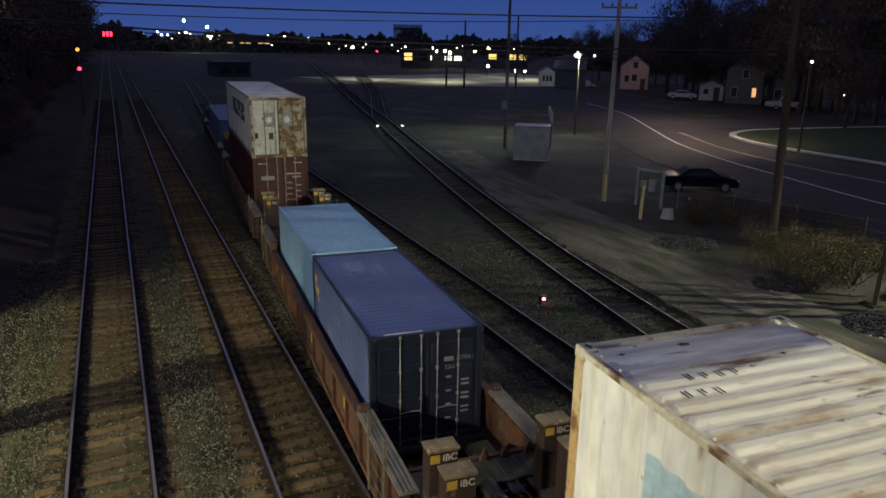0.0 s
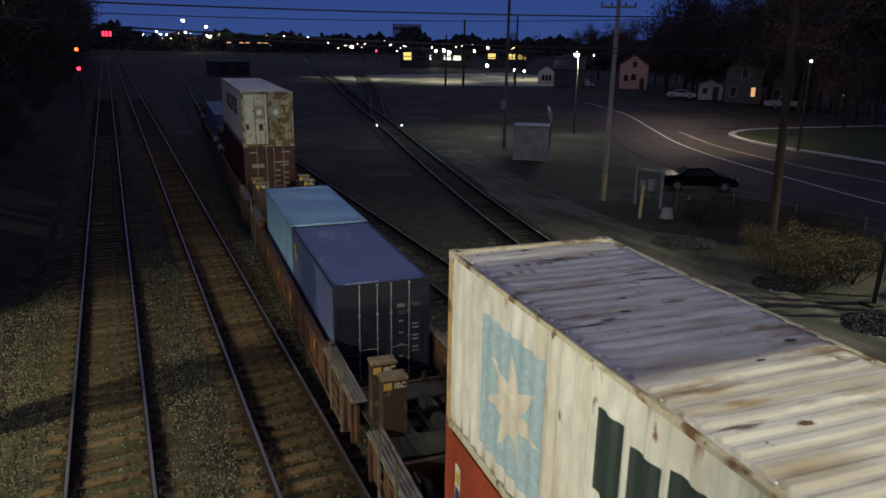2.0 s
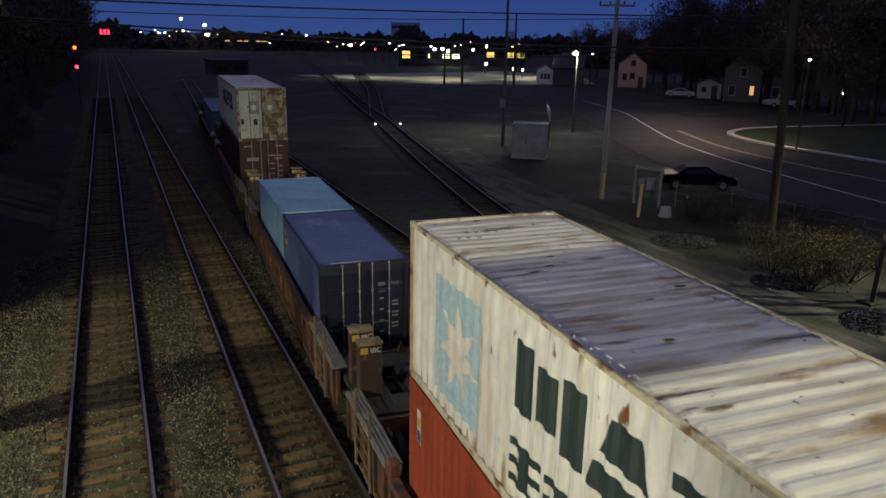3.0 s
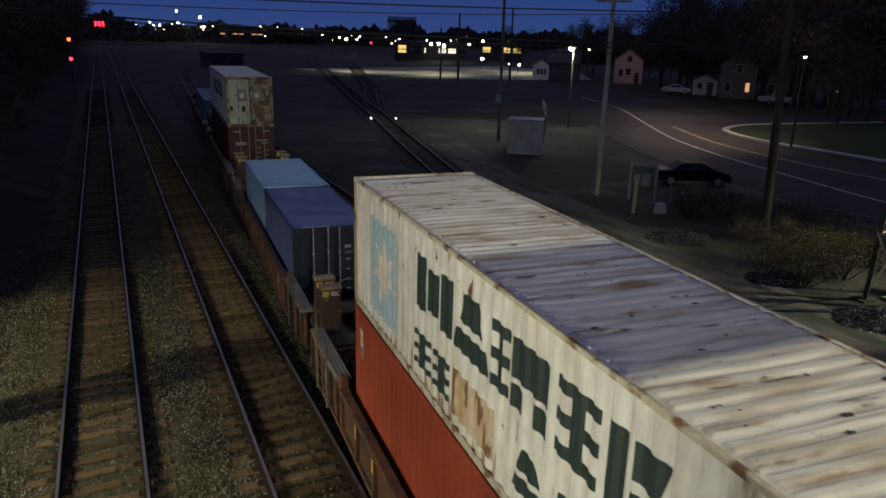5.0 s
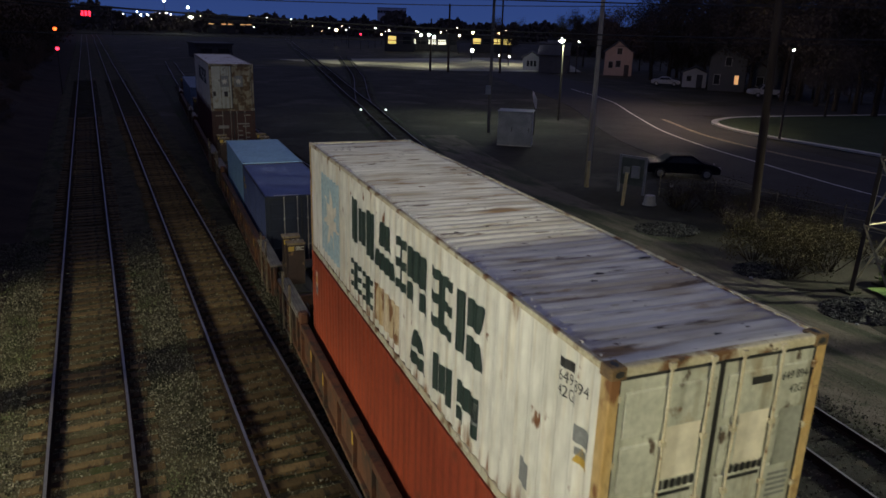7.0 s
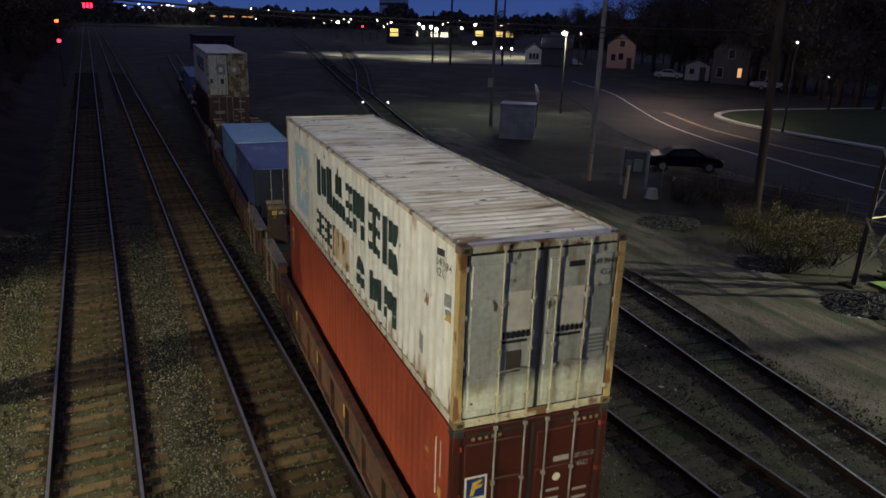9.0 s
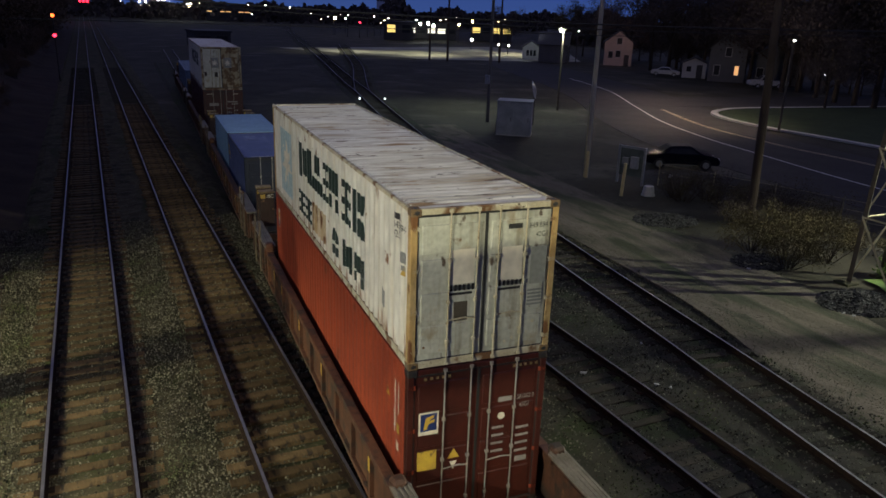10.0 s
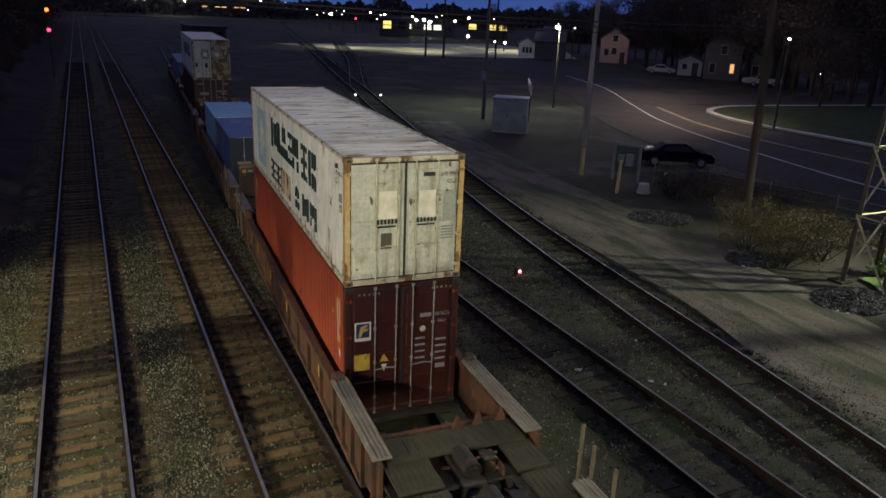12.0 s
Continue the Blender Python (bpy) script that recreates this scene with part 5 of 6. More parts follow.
for a, b in zip(legs, legs[1:] + legs[:1]):
    for k in range(5):
        z0, z1 = k * 2.4, k * 2.4 + 2.4
        f0, f1 = 1 - 0.28 * z0 / 12, 1 - 0.28 * z1 / 12
        part("brace", rod(bmesh.new(), (a[0] * f0, a[1] * f0, z0), (b[0] * f1, b[1] * f1, z1), 0.042, 0.042, 4), M_GALV, e)
        part("brace", rod(bmesh.new(), (a[0] * f1, a[1] * f1, z1), (b[0] * f1, b[1] * f1, z1), 0.035, 0.035, 4), M_GALV, e)
    part("footing", boxm(a[0] - 0.3, a[0] + 0.3, a[1] - 0.3, a[1] + 0.3, -0.1, 0.02, 0.02), M_BALLAST, e, "earth-covered footing")

# ---- trackside things ----
e = thing("equipment_cabinet", pose(28.9, 48.3, -0.15, 0, 0, -36), "weathered pale equipment cabinet on the gravel", "cabinet")
part("cabinet_body", boxm(-1.28, 1.28, -0.9, 0.9, 0.08, 2.5, 0.03), M_CABINET, e)
part("cabinet_roof", boxm(-1.34, 1.34, -0.97, 0.97, 2.5, 2.6, 0.03), M_CABINET, e)
part("plinth", boxm(-1.3, 1.3, -0.92, 0.92, 0, 0.08), M_CONC, e)
for x in (-0.64, 0.64):
    d = part("cabinet_door", boxm(x - 0.6, x + 0.6, -0.925, -0.9, 0.2, 2.4, 0.006), M_CABINET, e)
    part("door_handle", boxm(x + 0.4, x + 0.44, -0.95, -0.925, 1.1, 1.4), M_STEEL, d)
e = thing("satellite_dish", pose(33.0, 52.2, -0.15, 0, 0, -27), "tilted pale dish on a post behind the cabinet", "dish")
part("dish_post", rod(bmesh.new(), (0, 0, 0), (0, 0, 2.3), 0.05), M_STEEL, e)
bm = bmesh.new()
bmesh.ops.create_cone(bm, cap_ends=False, segments=20, radius1=0.75, radius2=0.1, depth=0.2)
bmesh.ops.transform(bm, matrix=pose(0, 0, 2.9, 12, 76, 0), verts=bm.verts[:])
part("dish_bowl", bm, M_CABINET, e)

e = thing("meter_panel", pose(26.45, 31.5, -0.15, 0, 0, -66), "pale meter board on two posts with grey boxes", "meter panel")
for x in (-0.75, 0.75):
    part("post", boxm(x - 0.06, x + 0.06, -0.06, 0.06, 0, 2.1, 0.01), M_CABINET, e)
part("crossbar", boxm(-0.8, 0.8, -0.03, 0.03, 1.95, 2.08), M_CABINET, e)
part("board", boxm(-0.68, 0.68, 0.0, 0.03, 0.45, 1.95), mat("weathered_green_board", (0.10, 0.12, 0.10), (0.06, 0.075, 0.065), 3, 0.8), e)
part("meter_box", boxm(0.02, 0.46, -0.2, 0.0, 0.9, 1.55, 0.02), M_CABINET, e, "pale grey meter box")
part("meter_box", boxm(-0.5, -0.14, -0.16, 0.0, 1.05, 1.45, 0.02), M_GREYPATCH, e)
part("pipe", rod(bmesh.new(), (-0.3, -0.08, 0), (-0.3, -0.08, 1.05), 0.03), M_STEEL, e)
e = thing("marker_post", pose(24.17, 29.3, -0.15, 2, 1), "leaning pale yellow marker post", "post")
part("post", rod(bmesh.new(), (0, 0, 0), (0, 0, 1.72), 0.085, 0.085, 10), M_CREAM, e)
e = thing("bucket", pose(25.63, 28.95, -0.15), "upturned pale tub beside the meter board", "tub")
bm = rod(bmesh.new(), (0, 0, 0), (0, 0, 0.5), 0.33, 0.26, 16)
part("tub_body", bm, M_SIDING, e)
part("tub_rim", rod(bmesh.new(), (0, 0, 0), (0, 0, 0.06), 0.36, 0.36, 16), M_SIDING, e)
e = thing("bollard", pose(27.29, 29.27, -0.15), "short dark stub post with a pale band", "post")
part("stub", rod(bmesh.new(), (0, 0, 0), (0, 0, 1.0), 0.07), M_STEEL, e)
part("band", rod(bmesh.new(), (0, 0, 0.75), (0, 0, 0.95), 0.074), M_PALE, e)

# fence between the brush and the road
e = thing("wire_fence", pose(0, 0, -0.15), "thin wire fence along the roadside brush", "fence")
FENCE = [(27.6, 30.5), (28.6, 27.5), (29.6, 24.5), (30.5, 21.5), (31.3, 18.5), (32, 15.5)]
for x, y in FENCE:
    part("fence_post", rod(bmesh.new(), (x, y, 0), (x, y, 1.35), 0.03), M_GALV, e)
for z in (0.4, 0.8, 1.25):
    for a, b in zip(FENCE, FENCE[1:]):
        part("fence_wire", rod(bmesh.new(), (*a, z), (*b, z), 0.008, 0.008, 4), M_GALV, e)


def car(name, m, paint, label, pickup=False):
    e = thing(name, m, label, "car")
    prof = [(-2.2, 0.35), (-2.25, 0.7), (-2.1, 0.92), (-1.35, 0.98), (-0.75, 1.38), (0.45, 1.42), (1.15, 0.98), (2.05, 0.82), (2.25, 0.6), (2.2, 0.32)]
    if pickup:
        prof = [(-2.6, 0.45), (-2.65, 1.0), (-0.55, 1.02), (-0.5, 1.68), (0.65, 1.7), (1.25, 1.1), (2.35, 1.0), (2.5, 0.7), (2.45, 0.42)]
    bm = bmesh.new()
    sides = [[bm.verts.new((x, s * (0.88 - 0.22 * max(0, z - 0.95) / 0.45), z)) for x, z in prof] for s in (-1, 1)]
    bm.faces.new(sides[0])
    bm.faces.new(sides[1][::-1])
    for i in range(len(prof)):
        j = (i + 1) % len(prof)
        bm.faces.new((sides[0][i], sides[1][i], sides[1][j], sides[0][j]))
    bmesh.ops.recalc_face_normals(bm, faces=bm.faces[:])
    bmesh.ops.bevel(bm, geom=bm.edges[:], offset=0.05, segments=2, affect="EDGES")
    part("car_body", bm, paint, e, smooth=False)
    for s in (-1, 1):
        g = bmesh.new()
        q = [(-1.05, 0.99), (-0.7, 1.28), (0.4, 1.32), (0.95, 0.99)] if not pickup else [(-0.4, 1.08), (-0.38, 1.56), (0.55, 1.58), (1.0, 1.1)]
        g.faces.new([g.verts.new((x, s * (0.905 - 0.22 * max(0, z - 0.95) / 0.45), z)) for x, z in q])
        part("side_window", g, M_PANE, e)
    g = bmesh.new()
    q = ((1.10, 1.03), (0.52, 1.40)) if not pickup else ((1.22, 1.14), (0.70, 1.66))
    g.faces.new([g.verts.new((x + 0.03, s * w, z + 0.01)) for (x, z), w, s in ((q[0], 0.74, -1), (q[0], 0.74, 1), (q[1], 0.60, 1), (q[1], 0.60, -1))])
    part("windscreen", g, M_PANE, e)
    for x in (-1.4, 1.4):
        for s in (-1, 1):
            w = part("wheel", rod(bmesh.new(), (x, s * 0.70, 0.33), (x, s * 0.91, 0.33), 0.33, 0.33, 20), M_TYRE, e)
            part("rim", rod(bmesh.new(), (x, s * 0.88, 0.33), (x, s * 0.92, 0.33), 0.2, 0.2, 12), M_RIM, w)
    for s in (-1, 1):
        part("headlight", boxm(2.12, 2.24, s * 0.6 - 0.16, s * 0.6 + 0.16, 0.62, 0.74, 0.02), M_RIM, e)
    return e


car("parked_car", pose(32.6, 34.4, -0.13, 0, 0, -29), M_BLACKCAR, "glossy black parked saloon car beside the road")
car("parked_car", pose(84.6, 95.0, -0.1, 0, 0, -45), M_WHITECAR, "pale parked car by the houses")
car("pickup_truck", pose(84.5, 74.5, 0.05, 0, 0, 150), M_WHITECAR, "white parked pickup truck before a house", True)


# ---- houses ----
def house(m, w, depth, eaves, ridge, wall, label, windows=(), lit=(), door=None):
    """gable end faces -y; windows (x, z, width, height) on the gable, lit ones glow"""
    e = thing("house", m, label, "house", "houses across the road")
    bm = bmesh.new()
    f = [bm.verts.new(v) for v in ((-w / 2, 0, 0), (w / 2, 0, 0), (w / 2, 0, eaves), (0, 0, ridge), (-w / 2, 0, eaves))]
    b = [bm.verts.new((v.co.x, depth, v.co.z)) for v in f]
    bm.faces.new(f)
    bm.faces.new(b[::-1])
    for i in (0, 1, 4):
        bm.faces.new((f[i], b[i], b[(i + 1) % 5], f[(i + 1) % 5]))
    bmesh.ops.recalc_face_normals(bm, faces=bm.faces[:])
    part("wall", bm, wall, e)
    bm = bmesh.new()
    for s in (-1, 1):
        n = Vector((s * (ridge - eaves), 0, w / 2)).normalized() * 0.14
        a, c = Vector((s * (w / 2 + 0.35), 0, eaves - 0.35 * (ridge - eaves) / (w / 2))), Vector((0, 0, ridge))
        vs = [bm.verts.new(p + Vector((0, y, 0)) + k) for k in (Vector(), n) for p in (a, c) for y in (-0.35, depth + 0.35)]
        for q in ((0, 1, 3, 2), (4, 6, 7, 5), (0, 2, 6, 4), (1, 5, 7, 3), (0, 4, 5, 1), (2, 3, 7, 6)):
            bm.faces.new([vs[i] for i in q])
    bmesh.ops.recalc_face_normals(bm, faces=bm.faces[:])
    part("roof", bm, M_SHINGLE, e)
    for k, (x, z, ww, hh) in enumerate(windows):
        fr = part("window", boxm(x - ww / 2 - 0.08, x + ww / 2 + 0.08, -0.06, 0.02, z - 0.08, z + hh + 0.08), M_SIDING, e)
        part("pane", boxm(x - ww / 2, x + ww / 2, -0.075, -0.055, z, z + hh), M_WINLIT if k in lit else M_PANE, fr)
    if door is not None:
        part("door", boxm(door - 0.45, door + 0.45, -0.06, 0.02, 0, 2.05), M_SHINGLE, e)
    return e


house(pose(91.6, 116.5, -0.1, 0, 0, -38), 5.2, 10, 4.3, 6.3, M_PINK, "cream gabled house catching warm light", ((0.1, 4.0, 0.9, 1.1), (0.0, 1.6, 0.9, 1.2), (-1.4, 1.4, 0.8, 1.2)), (), 1.6)
house(pose(81.6, 131.6, -0.1, 0, 0, -32), 3.5, 8, 2.4, 3.6, M_SIDING, "small white gabled house", ((-0.7, 0.8, 0.5, 1.1), (0.0, 0.8, 0.5, 1.1), (0.7, 0.8, 0.5, 1.1)))
house(pose(86.5, 125.5, -0.1, 0, 0, 52), 9, 5.5, 3.4, 5.6, M_GREYSIDE, "long grey gabled building behind the street lamp", ((-2, 1.0, 1, 1.2), (2, 1.0, 1, 1.2)))
house(pose(87.0, 84.5, -0.1, 0, 0, -47), 5.2, 12, 4.9, 7.4, M_GREYSIDE, "tall grey gabled house with one lit window", ((1.4, 1.1, 0.55, 1.3), (0.0, 3.8, 0.8, 1.2), (-1.4, 1.0, 0.8, 1.4)), (0,))
house(pose(92.0, 80.0, -0.1, 0, 0, -47), 7, 9, 3.6, 6.0, M_GREYSIDE, "low grey wing of a house", ((-2, 1.0, 0.9, 1.3), (1.5, 1.0, 0.9, 1.3)))
house(pose(86.8, 91.0, -0.1, 0, 0, -45), 3.6, 4, 2.3, 3.1, M_SIDING, "small pale shed between the houses", ((-0.8, 1.0, 0.7, 0.8),), (), 0.8)
house(pose(104, 66, -0.1, 0, 0, -55), 8, 10, 4.5, 7.2, M_GREYSIDE, "dark house behind the trees", ((-1.5, 1.0, 0.9, 1.3), (1.5, 3.3, 0.9, 1.3)))


def shop(m, w, h, lit, label, z0=1.0, z1=2.6, wall=M_SHINGLE):
    e = thing("commercial_building", m, label, "building", "far commercial buildings")
    part("wall", boxm(-w / 2, w / 2, 0, 9, 0, h), wall, e)
    part("roof", boxm(-w / 2 - 0.3, w / 2 + 0.3, -0.3, 9.3, h, h + 0.35), M_SHINGLE, e)
    n = max(2, int(w / 3.2))
    for k in range(n):
        x = -w / 2 + (k + 0.5) * w / n
        fr = part("shop_window", boxm(x - 1.3, x + 1.3, -0.1, 0.02, z0 - 0.1, z1 + 0.1), M_STEEL, e)
        part("pane", boxm(x - 1.2, x + 1.2, -0.13, -0.09, z0, z1), lit if k % 3 != 1 else M_PANE, fr)
    return e


shop(pose(86, 215, 0, 0, 0, -22), 9, 5, M_WINDOWYELLOW, "far shop with yellow-lit windows", 2.2, 4.4)
shop(pose(100, 222, 0, 0, 0, -25), 16, 5, M_WHITELIT, "far shop with pale-lit windows", 2.0, 3.4)
shop(pose(118, 215, 0, 0, 0, -28), 13, 5, M_WINDOWYELLOW, "far shop with yellow-lit sign band", 2.6, 4.2)
shop(pose(137, 205, 0, 0, 0, -32), 7, 4.5, M_WHITELIT, "far pale garage with a white-lit front", 0.6, 3.4, M_SIDING)
shop(pose(72, 420, 0, 0, 0, -10), 26, 8, M_WINLIT, "far long low building with dim windows", 4.5, 5.0)
shop(pose(25, 170, -0.5, 0, 0, 5), 7.5, 3.2, M_PANE, "dark low railway building far beside the tracks", 1, 2.4, M_SHINGLE)


def far_lamp(az, el, dist, material, r, label="far bright street lamp"):
    a = radians(az)
    x, y, z = math.sin(a) * dist, math.cos(a) * dist, EYE + dist * math.tan(radians(el))
    e = thing("street_lamp", pose(x, y, -0.1), label, "street lamp", "far street lamps")
    part("pole", rod(bmesh.new(), (0, 0.3, 0), (0, 0.3, z + 0.1), 0.09), M_STEEL, e)
    part("lamp_glass", ball(bmesh.new(), (0, 0, z + 0.1), r, 2), material, e, "glowing lamp glass")


W_, A_, B_ = M_LAMPON, M_LAMPAMBER, M_LAMPWARM
for az, el, dist, m, r in ((5.15, 0.95, 420, W_, 1.4), (6.7, 0.55, 420, W_, 1.5), (5.25, 0.2, 400, W_, 1.6), (6.75, -0.1, 420, W_, 1.1), (6.95, -0.1, 420, W_, 0.9),
                           (2.4, -0.02, 520, W_, 1.2), (3.1, 0.0, 520, W_, 1.0), (3.6, 0.0, 520, W_, 1.3), (4.0, -0.02, 500, W_, 1.5), (4.35, 0.0, 500, W_, 1.2), (4.75, 0.1, 480, W_, 1.3),
                           (3.35, 0.15, 520, W_, 0.9), (1.5, 0.0, 540, B_, 1.1), (1.8, -0.1, 540, W_, 0.7), (12.1, 0.0, 330, W_, 0.6), (10.9, 0.05, 420, B_, 0.6), (13.85, -0.1, 300, W_, 0.9),
                           (17.1, -0.7, 260, B_, 1.0), (18.9, -0.95, 240, M_REDON, 0.7), (24.0, -0.85, 230, W_, 1.0), (24.4, -1.0, 232, W_, 1.1), (23.4, -0.9, 236, W_, 0.8), (23.1, -0.65, 240, W_, 0.5),
                           (26.3, -0.85, 230, B_, 0.8), (27.3, -0.6, 220, A_, 0.9), (27.3, -1.9, 190, W_, 0.8), (21.0, -0.6, 260, W_, 0.4), (20.0, -0.5, 260, W_, 0.4), (22.6, -0.8, 250, A_, 0.6),
                           (29.2, -0.6, 220, A_, 0.4), (35.2, -1.0, 150, W_, 0.25), (29.4, -2.2, 170, W_, 0.6), (30.1, -2.25, 172, W_, 0.5), (52.2, -3.2, 110, W_, 0.12), (55.5, -3.6, 100, W_, 0.08)):
    far_lamp(az, el, dist, m, r * 0.42)


rnd = random.Random(17)
for k in range(46):
    az = rnd.uniform(1.2, 9.0) if k % 3 == 0 else rnd.uniform(10, 30)
    far_lamp(az, rnd.uniform(-0.35, 0.05) if az < 9 else rnd.uniform(-1.1, -0.25), rnd.uniform(380, 520) if az < 16 else rnd.uniform(240, 330), (W_, B_, A_, B_)[k % 4], rnd.uniform(0.07, 0.20), "faint far street lamp")
# distance haze is put into the wall's pale bluish colour
shop(pose(329, 848, 0, 0, 0, -21), 34, 24, M_PANE, "faint far tall block on the skyline", 18, 21, mat("haze_paled_wall", (0.50, 0.52, 0.60), None, 0.2, 0.9))


# ---- trees and brush ----
def leaves(rnd, centres, count, spread, size):
    verts, faces = [], []
    for _ in range(count):
        c = centres[rnd.randrange(len(centres))]
        p = Vector((rnd.gauss(c[0], spread), rnd.gauss(c[1], spread), rnd.gauss(c[2], spread * 0.8)))
        t = Euler((rnd.random() * 6, rnd.random() * 6, rnd.random() * 6)).to_matrix()
        s = size * rnd.uniform(0.5, 1.4)
        k = len(verts)
        verts += [tuple(p + t @ Vector(q) * s) for q in ((-0.5, -0.3, 0), (0.1, -0.45, 0.12), (0.6, 0.05, 0), (0.0, 0.45, 0.12))]
        faces += [(k, k + 1, k + 2, k + 3)]
    me = bpy.data.meshes.new("crown")
    me.from_pydata(verts, [], faces)
    return me


def tree_parts(seed, height, crown, leaf, leaf_size, count, bare=False):
    """trunk with limbs and a broken crown; returns the two meshes"""
    rnd = random.Random(seed)
    bm = bmesh.new()
    rod(bm, (0, 0, -0.3), (rnd.uniform(-0.3, 0.3), rnd.uniform(-0.3, 0.3), height * 0.75), height * 0.022, height * 0.006, 7)
    tips = []
    for k in range(11):
        z = height * rnd.uniform(0.22, 0.7)
        a, r = rnd.random() * 6.28, crown * rnd.uniform(0.4, 1.0)
        b = Vector((math.cos(a) * r, math.sin(a) * r, min(height * 0.97, z + r * rnd.uniform(0.4, 1.2))))
        rod(bm, (0, 0, z), b, height * 0.008, height * 0.002, 5)
        tips.append(b)
        for _ in range(3):
            c = b + Vector((rnd.uniform(-1, 1), rnd.uniform(-1, 1), rnd.uniform(0.1, 1))) * crown * 0.45
            rod(bm, b * 0.75 + Vector((0, 0, z * 0.25)), c, height * 0.003, height * 0.001, 4)
            tips.append(c)
            if bare:
                for _ in range(8):
                    rod(bm, c * 0.8 + b * 0.2, c + Vector((rnd.uniform(-1, 1), rnd.uniform(-1, 1), rnd.uniform(0, 1))) * crown * 0.3, 0.02, 0.008, 3)
    me = bpy.data.meshes.new("trunk")
    bm.to_mesh(me)
    bm.free()
    me.materials.append(M_BARK)
    cr = leaves(rnd, [tuple(t) for t in tips], count, crown * 0.2, leaf_size)
    cr.materials.append(leaf)
    return me, cr


KINDS = [tree_parts(k, 10, 3.6, M_LEAFBANK, 0.20, 7000) for k in range(4)] + [tree_parts(20 + k, 10, 3.4, M_LEAFDRY if k == 2 else M_LEAF, 0.16, 5200, True) for k in range(3)]


def tree(x, y, z, height, kind, label, group):
    e = thing("tree", pose(x, y, z, 0, 0, (x * 37 + y * 91) % 360), label, "tree", group)
    e.scale = (height / 10,) * 3
    for name, me in zip(("trunk", "crown"), KINDS[kind]):
        new(name, me).parent = e


rnd = random.Random(3)
for k in range(46):
    y = 20 + 5.2 * k + rnd.uniform(-1.5, 1.5)
    x = (-10.5 if y < 110 else -7.5) - rnd.random() * 4.5
    tree(x, y, 0.6, rnd.uniform(11, 15), rnd.randrange(4), "dark leafy tree on the wooded bank", "trees on the bank")
for k in range(56):
    y = 27 + 3.6 * k + rnd.uniform(-2, 2)
    tree((-6.4 - rnd.random() * 3.5) - (1.5 if y < 45 else 0), y, 0.0, rnd.uniform(2.2, 4.2), rnd.randrange(4), "low dark tree at the foot of the bank", "trees on the bank")
# out-of-view tree, added so its crown dapples the lane with shadow
tree(31.0, 9.7, -0.1, 4.6, 1, "unseen leafy tree added to shade the gravel lane", "trees by the yard lamp")
tree(-6.9, 21.6, 0.3, 5.0, 0, "low dark tree at the foot of the bank", "trees on the bank")
for az, d, h, kind in ((39.0, 150, 13, 4), (40.6, 140, 16, 4), (41.8, 138, 17, 5), (43.2, 142, 16, 5), (42.4, 150, 15, 4), (48.0, 130, 15, 4), (50.0, 125, 16, 4), (52.4, 118, 16, 5), (44.3, 130, 13.5, 5), (45.2, 128, 14, 4), (46.2, 135, 12.5, 4), (47.4, 120, 15, 5), (48.6, 118, 16, 4),
                       (49.6, 110, 17, 5), (50.6, 112, 17, 6), (51.8, 105, 16, 4), (53.0, 100, 16, 5), (54.2, 98, 16, 5), (55.4, 95, 16, 4), (56.8, 92, 16, 4), (47.0, 145, 15, 4), (38.0, 165, 11, 2),
                       (36.8, 175, 11, 5), (35.6, 180, 11, 4), (34.2, 190, 10, 6), (52.5, 90, 7, 5), (30.0, 200, 9, 5)):
    a = radians(az)
    tree(math.sin(a) * d, math.cos(a) * d, -0.1, h, kind, "bare dusk tree behind the houses" if kind > 3 else "dark dense tree behind the houses", "trees behind the houses")


rnd = random.Random(31)
for k in range(26):
    a, d = radians(37.5 + k * 0.74), rnd.uniform(168, 178) if k < 6 else rnd.uniform(140, 148) if k < 17 else rnd.uniform(112, 122)
    tree(math.sin(a) * d, math.cos(a) * d, -0.9, rnd.uniform(6, 9.5), rnd.choice((4, 5)), "low dark thicket tree behind the houses", "trees behind the houses")


def far_woods():
    """uneven dark tree line along the horizon"""
    rnd = random.Random(9)
    verts, faces = [], []
    for k in range(26000):
        az = rnd.uniform(-12, 62)
        a = radians(az)
        d = rnd.uniform(420, 560) if az < 34 else rnd.uniform(240, 330)
        top = 8.5 + 5.0 * noise.noise((az * 0.45, 0, 0)) + 3.5 * noise.noise((az * 1.7, 4, 0)) + 2.0 * noise.noise((az * 5, 8, 0))
        if 20.3 < az < 23.0:
            top += 6 * (1 - abs(az - 21.5) / 1.5)
        if az < 1.0:
            top += 4
        z = max(0.0, top) * (1 - rnd.random() ** 1.7)
        p = Vector((math.sin(a) * d, math.cos(a) * d, z))
        t = Euler((rnd.random() * 6, rnd.random() * 6, rnd.random() * 6)).to_matrix()
        s = rnd.uniform(0.9, 2.6)
        i = len(verts)
        verts += [tuple(p + t @ Vector(q) * s) for q in ((-0.5, -0.4, 0), (0.4, -0.5, 0), (0.5, 0.5, 0), (-0.3, 0.5, 0))]
        faces.append((i, i + 1, i + 2, i + 3))
    me = bpy.data.meshes.new("far_woods")
    me.from_pydata(verts, [], faces)
    me.materials.append(M_LEAF)
    tagged(new("far_woods", me), "dark uneven woods along the horizon", "woods", kind="stuff")
    bm = boxm(-250, 900, 0, 2, -0.5, 5.0)
    ob = mesh_thing("backdrop", bm, M_LEAF, "dark rise of distant ground", "backdrop", kind="structure")
    ob.matrix_basis = pose(120, 590, 0, 0, 0, -22)


far_woods()


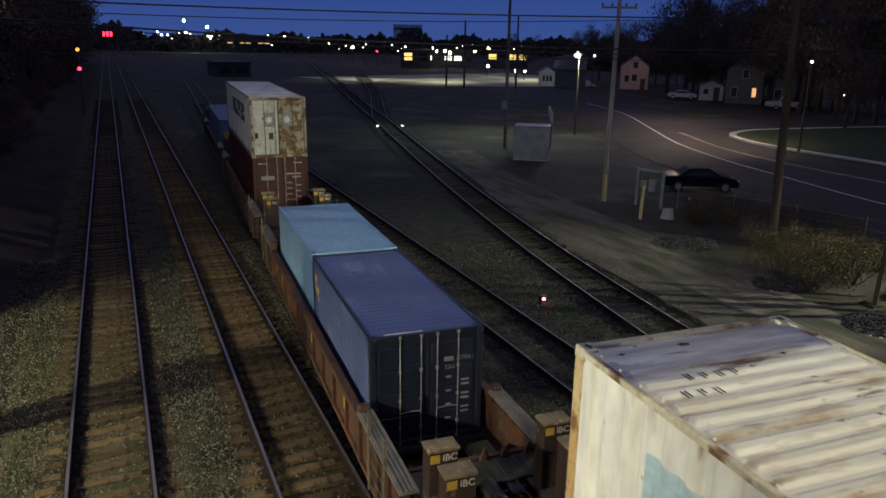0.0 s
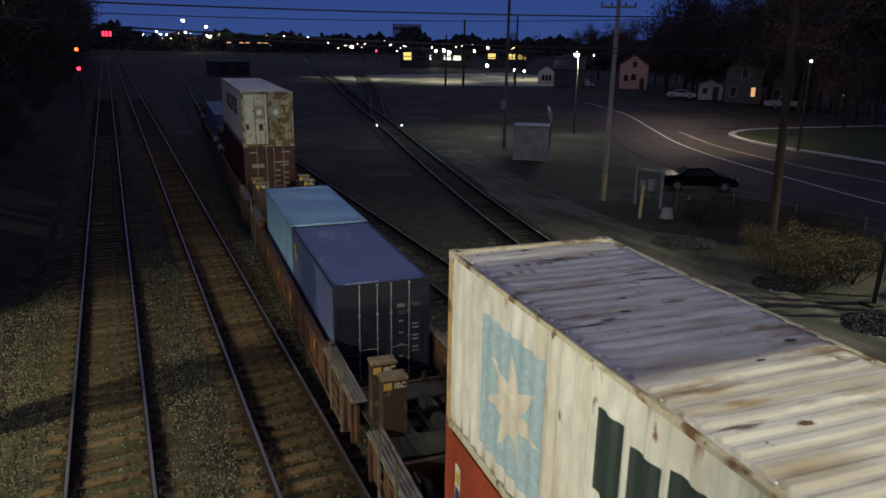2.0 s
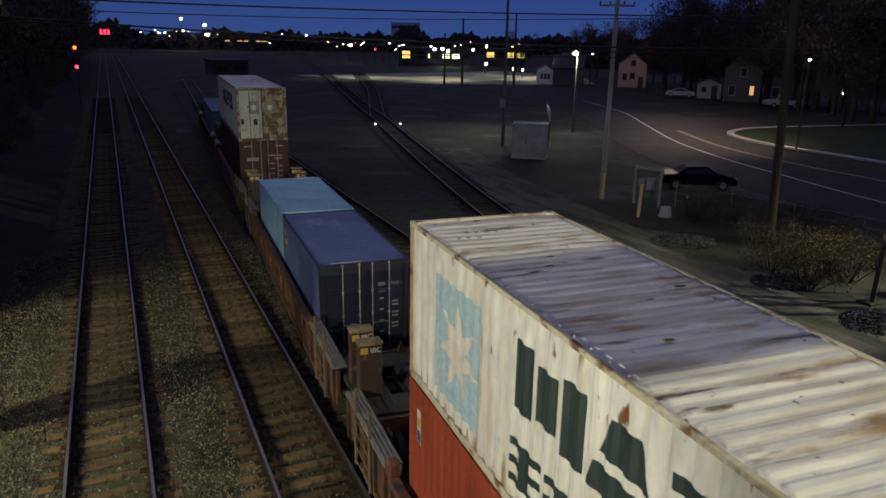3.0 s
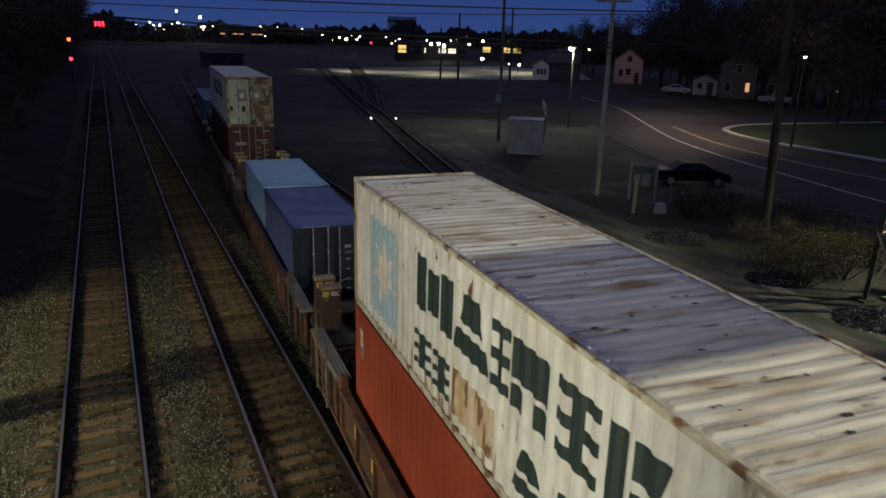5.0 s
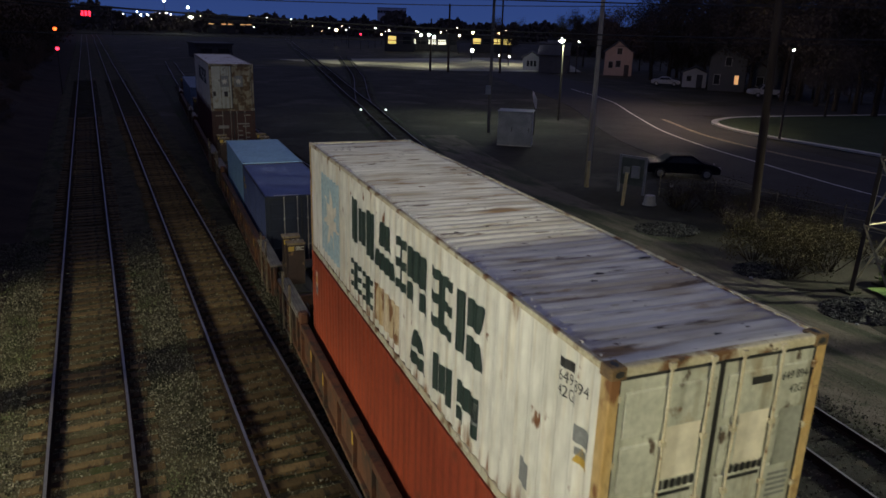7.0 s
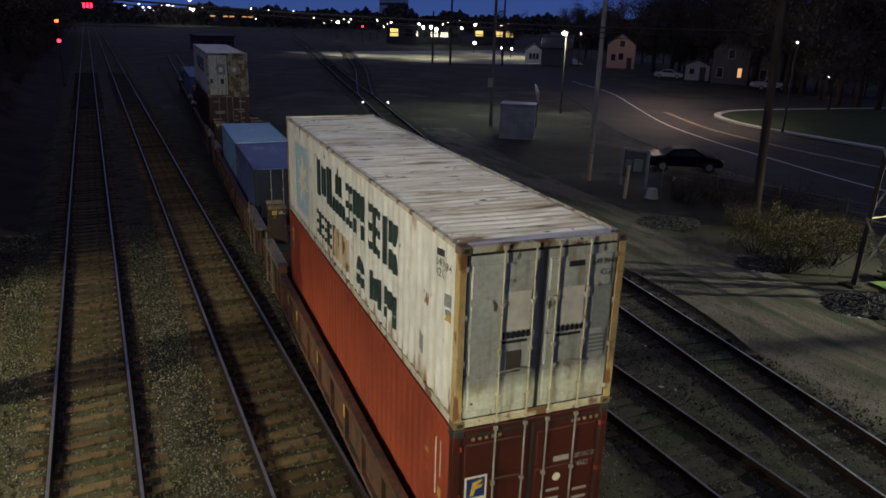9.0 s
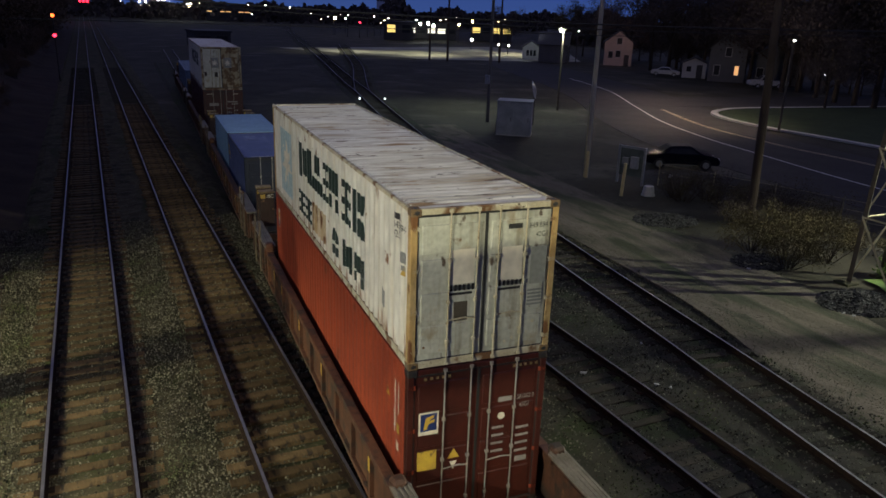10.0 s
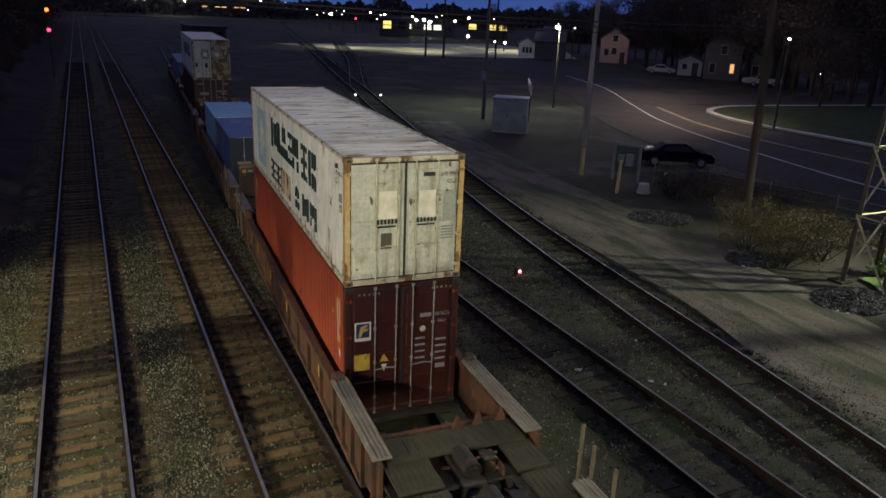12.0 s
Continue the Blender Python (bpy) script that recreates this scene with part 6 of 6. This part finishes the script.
def bush(x, y, r, leaf, count, label, group, size=0.12, h=0.7):
    rnd = random.Random(int(x * 100 + y * 7))
    e = thing("bush", pose(x, y, -0.15), label, "bush", group)
    bm = bmesh.new()
    tips = []
    for _ in range(16):
        a, q = rnd.random() * 6.28, r * rnd.random() ** 0.5
        b = (math.cos(a) * q, math.sin(a) * q, h * r * rnd.uniform(0.5, 1.5))
        rod(bm, (b[0] * 0.25, b[1] * 0.25, 0), b, 0.02, 0.006, 4)
        tips.append(b)
    tagged(part("undergrowth", bm, M_BARK, e), kind="stuff")
    me = leaves(rnd, tips, count, r * 0.2, size)
    me.materials.append(leaf)
    new("foliage", me).parent = e


rnd = random.Random(8)
for k in range(24):
    f = rnd.random()
    x, y = 25.2 + 5 * rnd.random() + f * 1.0, 28.5 - 13.0 * f
    if math.hypot(x - 24.6, y - 15.1) < 2.2:
        continue
    bush(x, y, rnd.uniform(0.7, 1.5), M_LEAFDRY if rnd.random() < 0.5 else M_LEAF, 1500, "dry tangled roadside bush", "roadside brush", 0.045)
for x, y in ((22.9, 17.9), (23.8, 18.6), (25.0, 17.9), (23.2, 19.8), (24.6, 20.0)):
    bush(x, y, 1.25, M_LEAFDRY, 3200, "dry yellow-brown bush beside the tower", "roadside brush", 0.05, 0.85)
for x, y in ((25.9, 15.6), (26.6, 14.4), (25.4, 13.6)):
    bush(x, y, 0.7, M_LEAFGREEN, 450, "bright green weeds under the lamp", "weeds under the lamp", 0.12, 0.6)


def weeds():
    """thin grass blades and weeds along the ballast edges"""
    rnd = random.Random(4)
    verts, faces = [], []
    for _ in range(2000):
        if rnd.random() < 0.45:
            x, y = rnd.uniform(8.0, 9.4) if rnd.random() < 0.5 else rnd.gauss(12.6, 0.5), rnd.uniform(6, 30)
        elif rnd.random() < 0.5:
            x, y = rnd.gauss(4.4, 0.25), rnd.uniform(16, 40)
        else:
            y = rnd.uniform(7, 32)
            x = 14.6 + 0.10 * y + rnd.gauss(0.4, 0.35)
        a, hgt, w = rnd.random() * 6.28, rnd.uniform(0.02, 0.10), rnd.uniform(0.008, 0.02)
        k = len(verts)
        verts += [(x - w * math.cos(a), y - w * math.sin(a), -0.12), (x + w * math.cos(a), y + w * math.sin(a), -0.12), (x + rnd.gauss(0, 0.05), y + rnd.gauss(0, 0.05), -0.08 + hgt)]
        faces.append((k, k + 1, k + 2))
    me = bpy.data.meshes.new("weeds")
    me.from_pydata(verts, [], faces)
    me.materials.append(M_TURF)
    tagged(new("weeds", me), "sparse weeds along the ballast edges", "weeds", kind="stuff")


# rubble heaps beside the lane
def rubble(x, y, rx, ry, h, count, seed):
    rnd = random.Random(seed)
    verts, faces = [], []
    for _ in range(count):
        a, q = rnd.random() * 6.28, rnd.random() ** 0.6
        r = rnd.uniform(0.014, 0.05)
        turn = Euler((rnd.random() * 6, rnd.random() * 6, rnd.random() * 6)).to_matrix()
        at = Vector((x + math.cos(a) * q * rx, y + math.sin(a) * q * ry, -0.1 + h * (1 - q) * (0.55 + 0.45 * rnd.random())))
        k = len(verts)
        verts += [tuple(at + turn @ Vector((i, j, m)) * r * rnd.uniform(0.7, 1.25)) for i in (-1, 1) for j in (-1, 1) for m in (-1, 1)]
        faces += [[k + i for i in f] for f in ((0, 1, 3, 2), (4, 6, 7, 5), (0, 4, 5, 1), (2, 3, 7, 6), (0, 2, 6, 4), (1, 5, 7, 3))]
    me = bpy.data.meshes.new("rubble_heap")
    me.from_pydata(verts, [], faces)
    me.materials.append(M_COAL)
    tagged(new("rubble_heap", me), "heap of broken stone at the lane's edge", "rubble", "rubble heaps", "stuff")


rubble(22.2, 14.4, 1.5, 1.1, 0.32, 3200, 1)
rubble(22.5, 18.7, 1.3, 0.9, 0.2, 2000, 2)
rubble(23.0, 24.6, 1.6, 1.2, 0.10, 1300, 3)

weeds()
stones()

# windblown scraps on the ballast
rnd = random.Random(12)
for x, y, z in ((11.88, 12.27, 0.01), (12.1, 12.03, 0.01), (10.55, 13.45, 0.01), (21.3, 18.18, -0.06), (20.95, 13.64, -0.06), (20.8, 13.89, -0.06), (13.09, 14.32, 0.01)):
    bm = ball(bmesh.new(), (0, 0, 0), rnd.uniform(0.05, 0.09), 1, (1.3, 0.9, 0.45))
    for v in bm.verts:
        v.co *= rnd.uniform(0.55, 1.3)
    mesh_thing("litter_scrap", bm, M_SIDING, "crumpled pale paper scrap on the ballast", "litter", "litter scraps", m=pose(x, y, z, 0, 0, rnd.random() * 360))

# ---- tracks last ----
track("track_main_west", LINE_1, "main track with polished rails and worn timber ties", M_RAILTOP, 4, 70, 110, M_TIE)
track("track_main_east", LINE_2, "main track with polished rails and worn timber ties", M_RAILTOP, 4, 70, 110, M_TIE)
track("track_train", LINE_3, "siding track under the rolling train", M_RAILTOP, 6, 40, 100, M_TIEOLD)
track("track_spur", LINE_4, "dull rusty spur track in weeds", M_RAILTOPDULL, 4, 50, 90, M_TIEOLD)
track("track_branch", LINE_5, "branch track curving away over dark gravel", M_RAILTOP, 4, 80, 140, M_TIEOLD)
track("track_fork", LINE_6, "forking branch track on dark gravel", M_RAILTOPDULL, 76, 90, 140, M_TIEOLD)

motions()
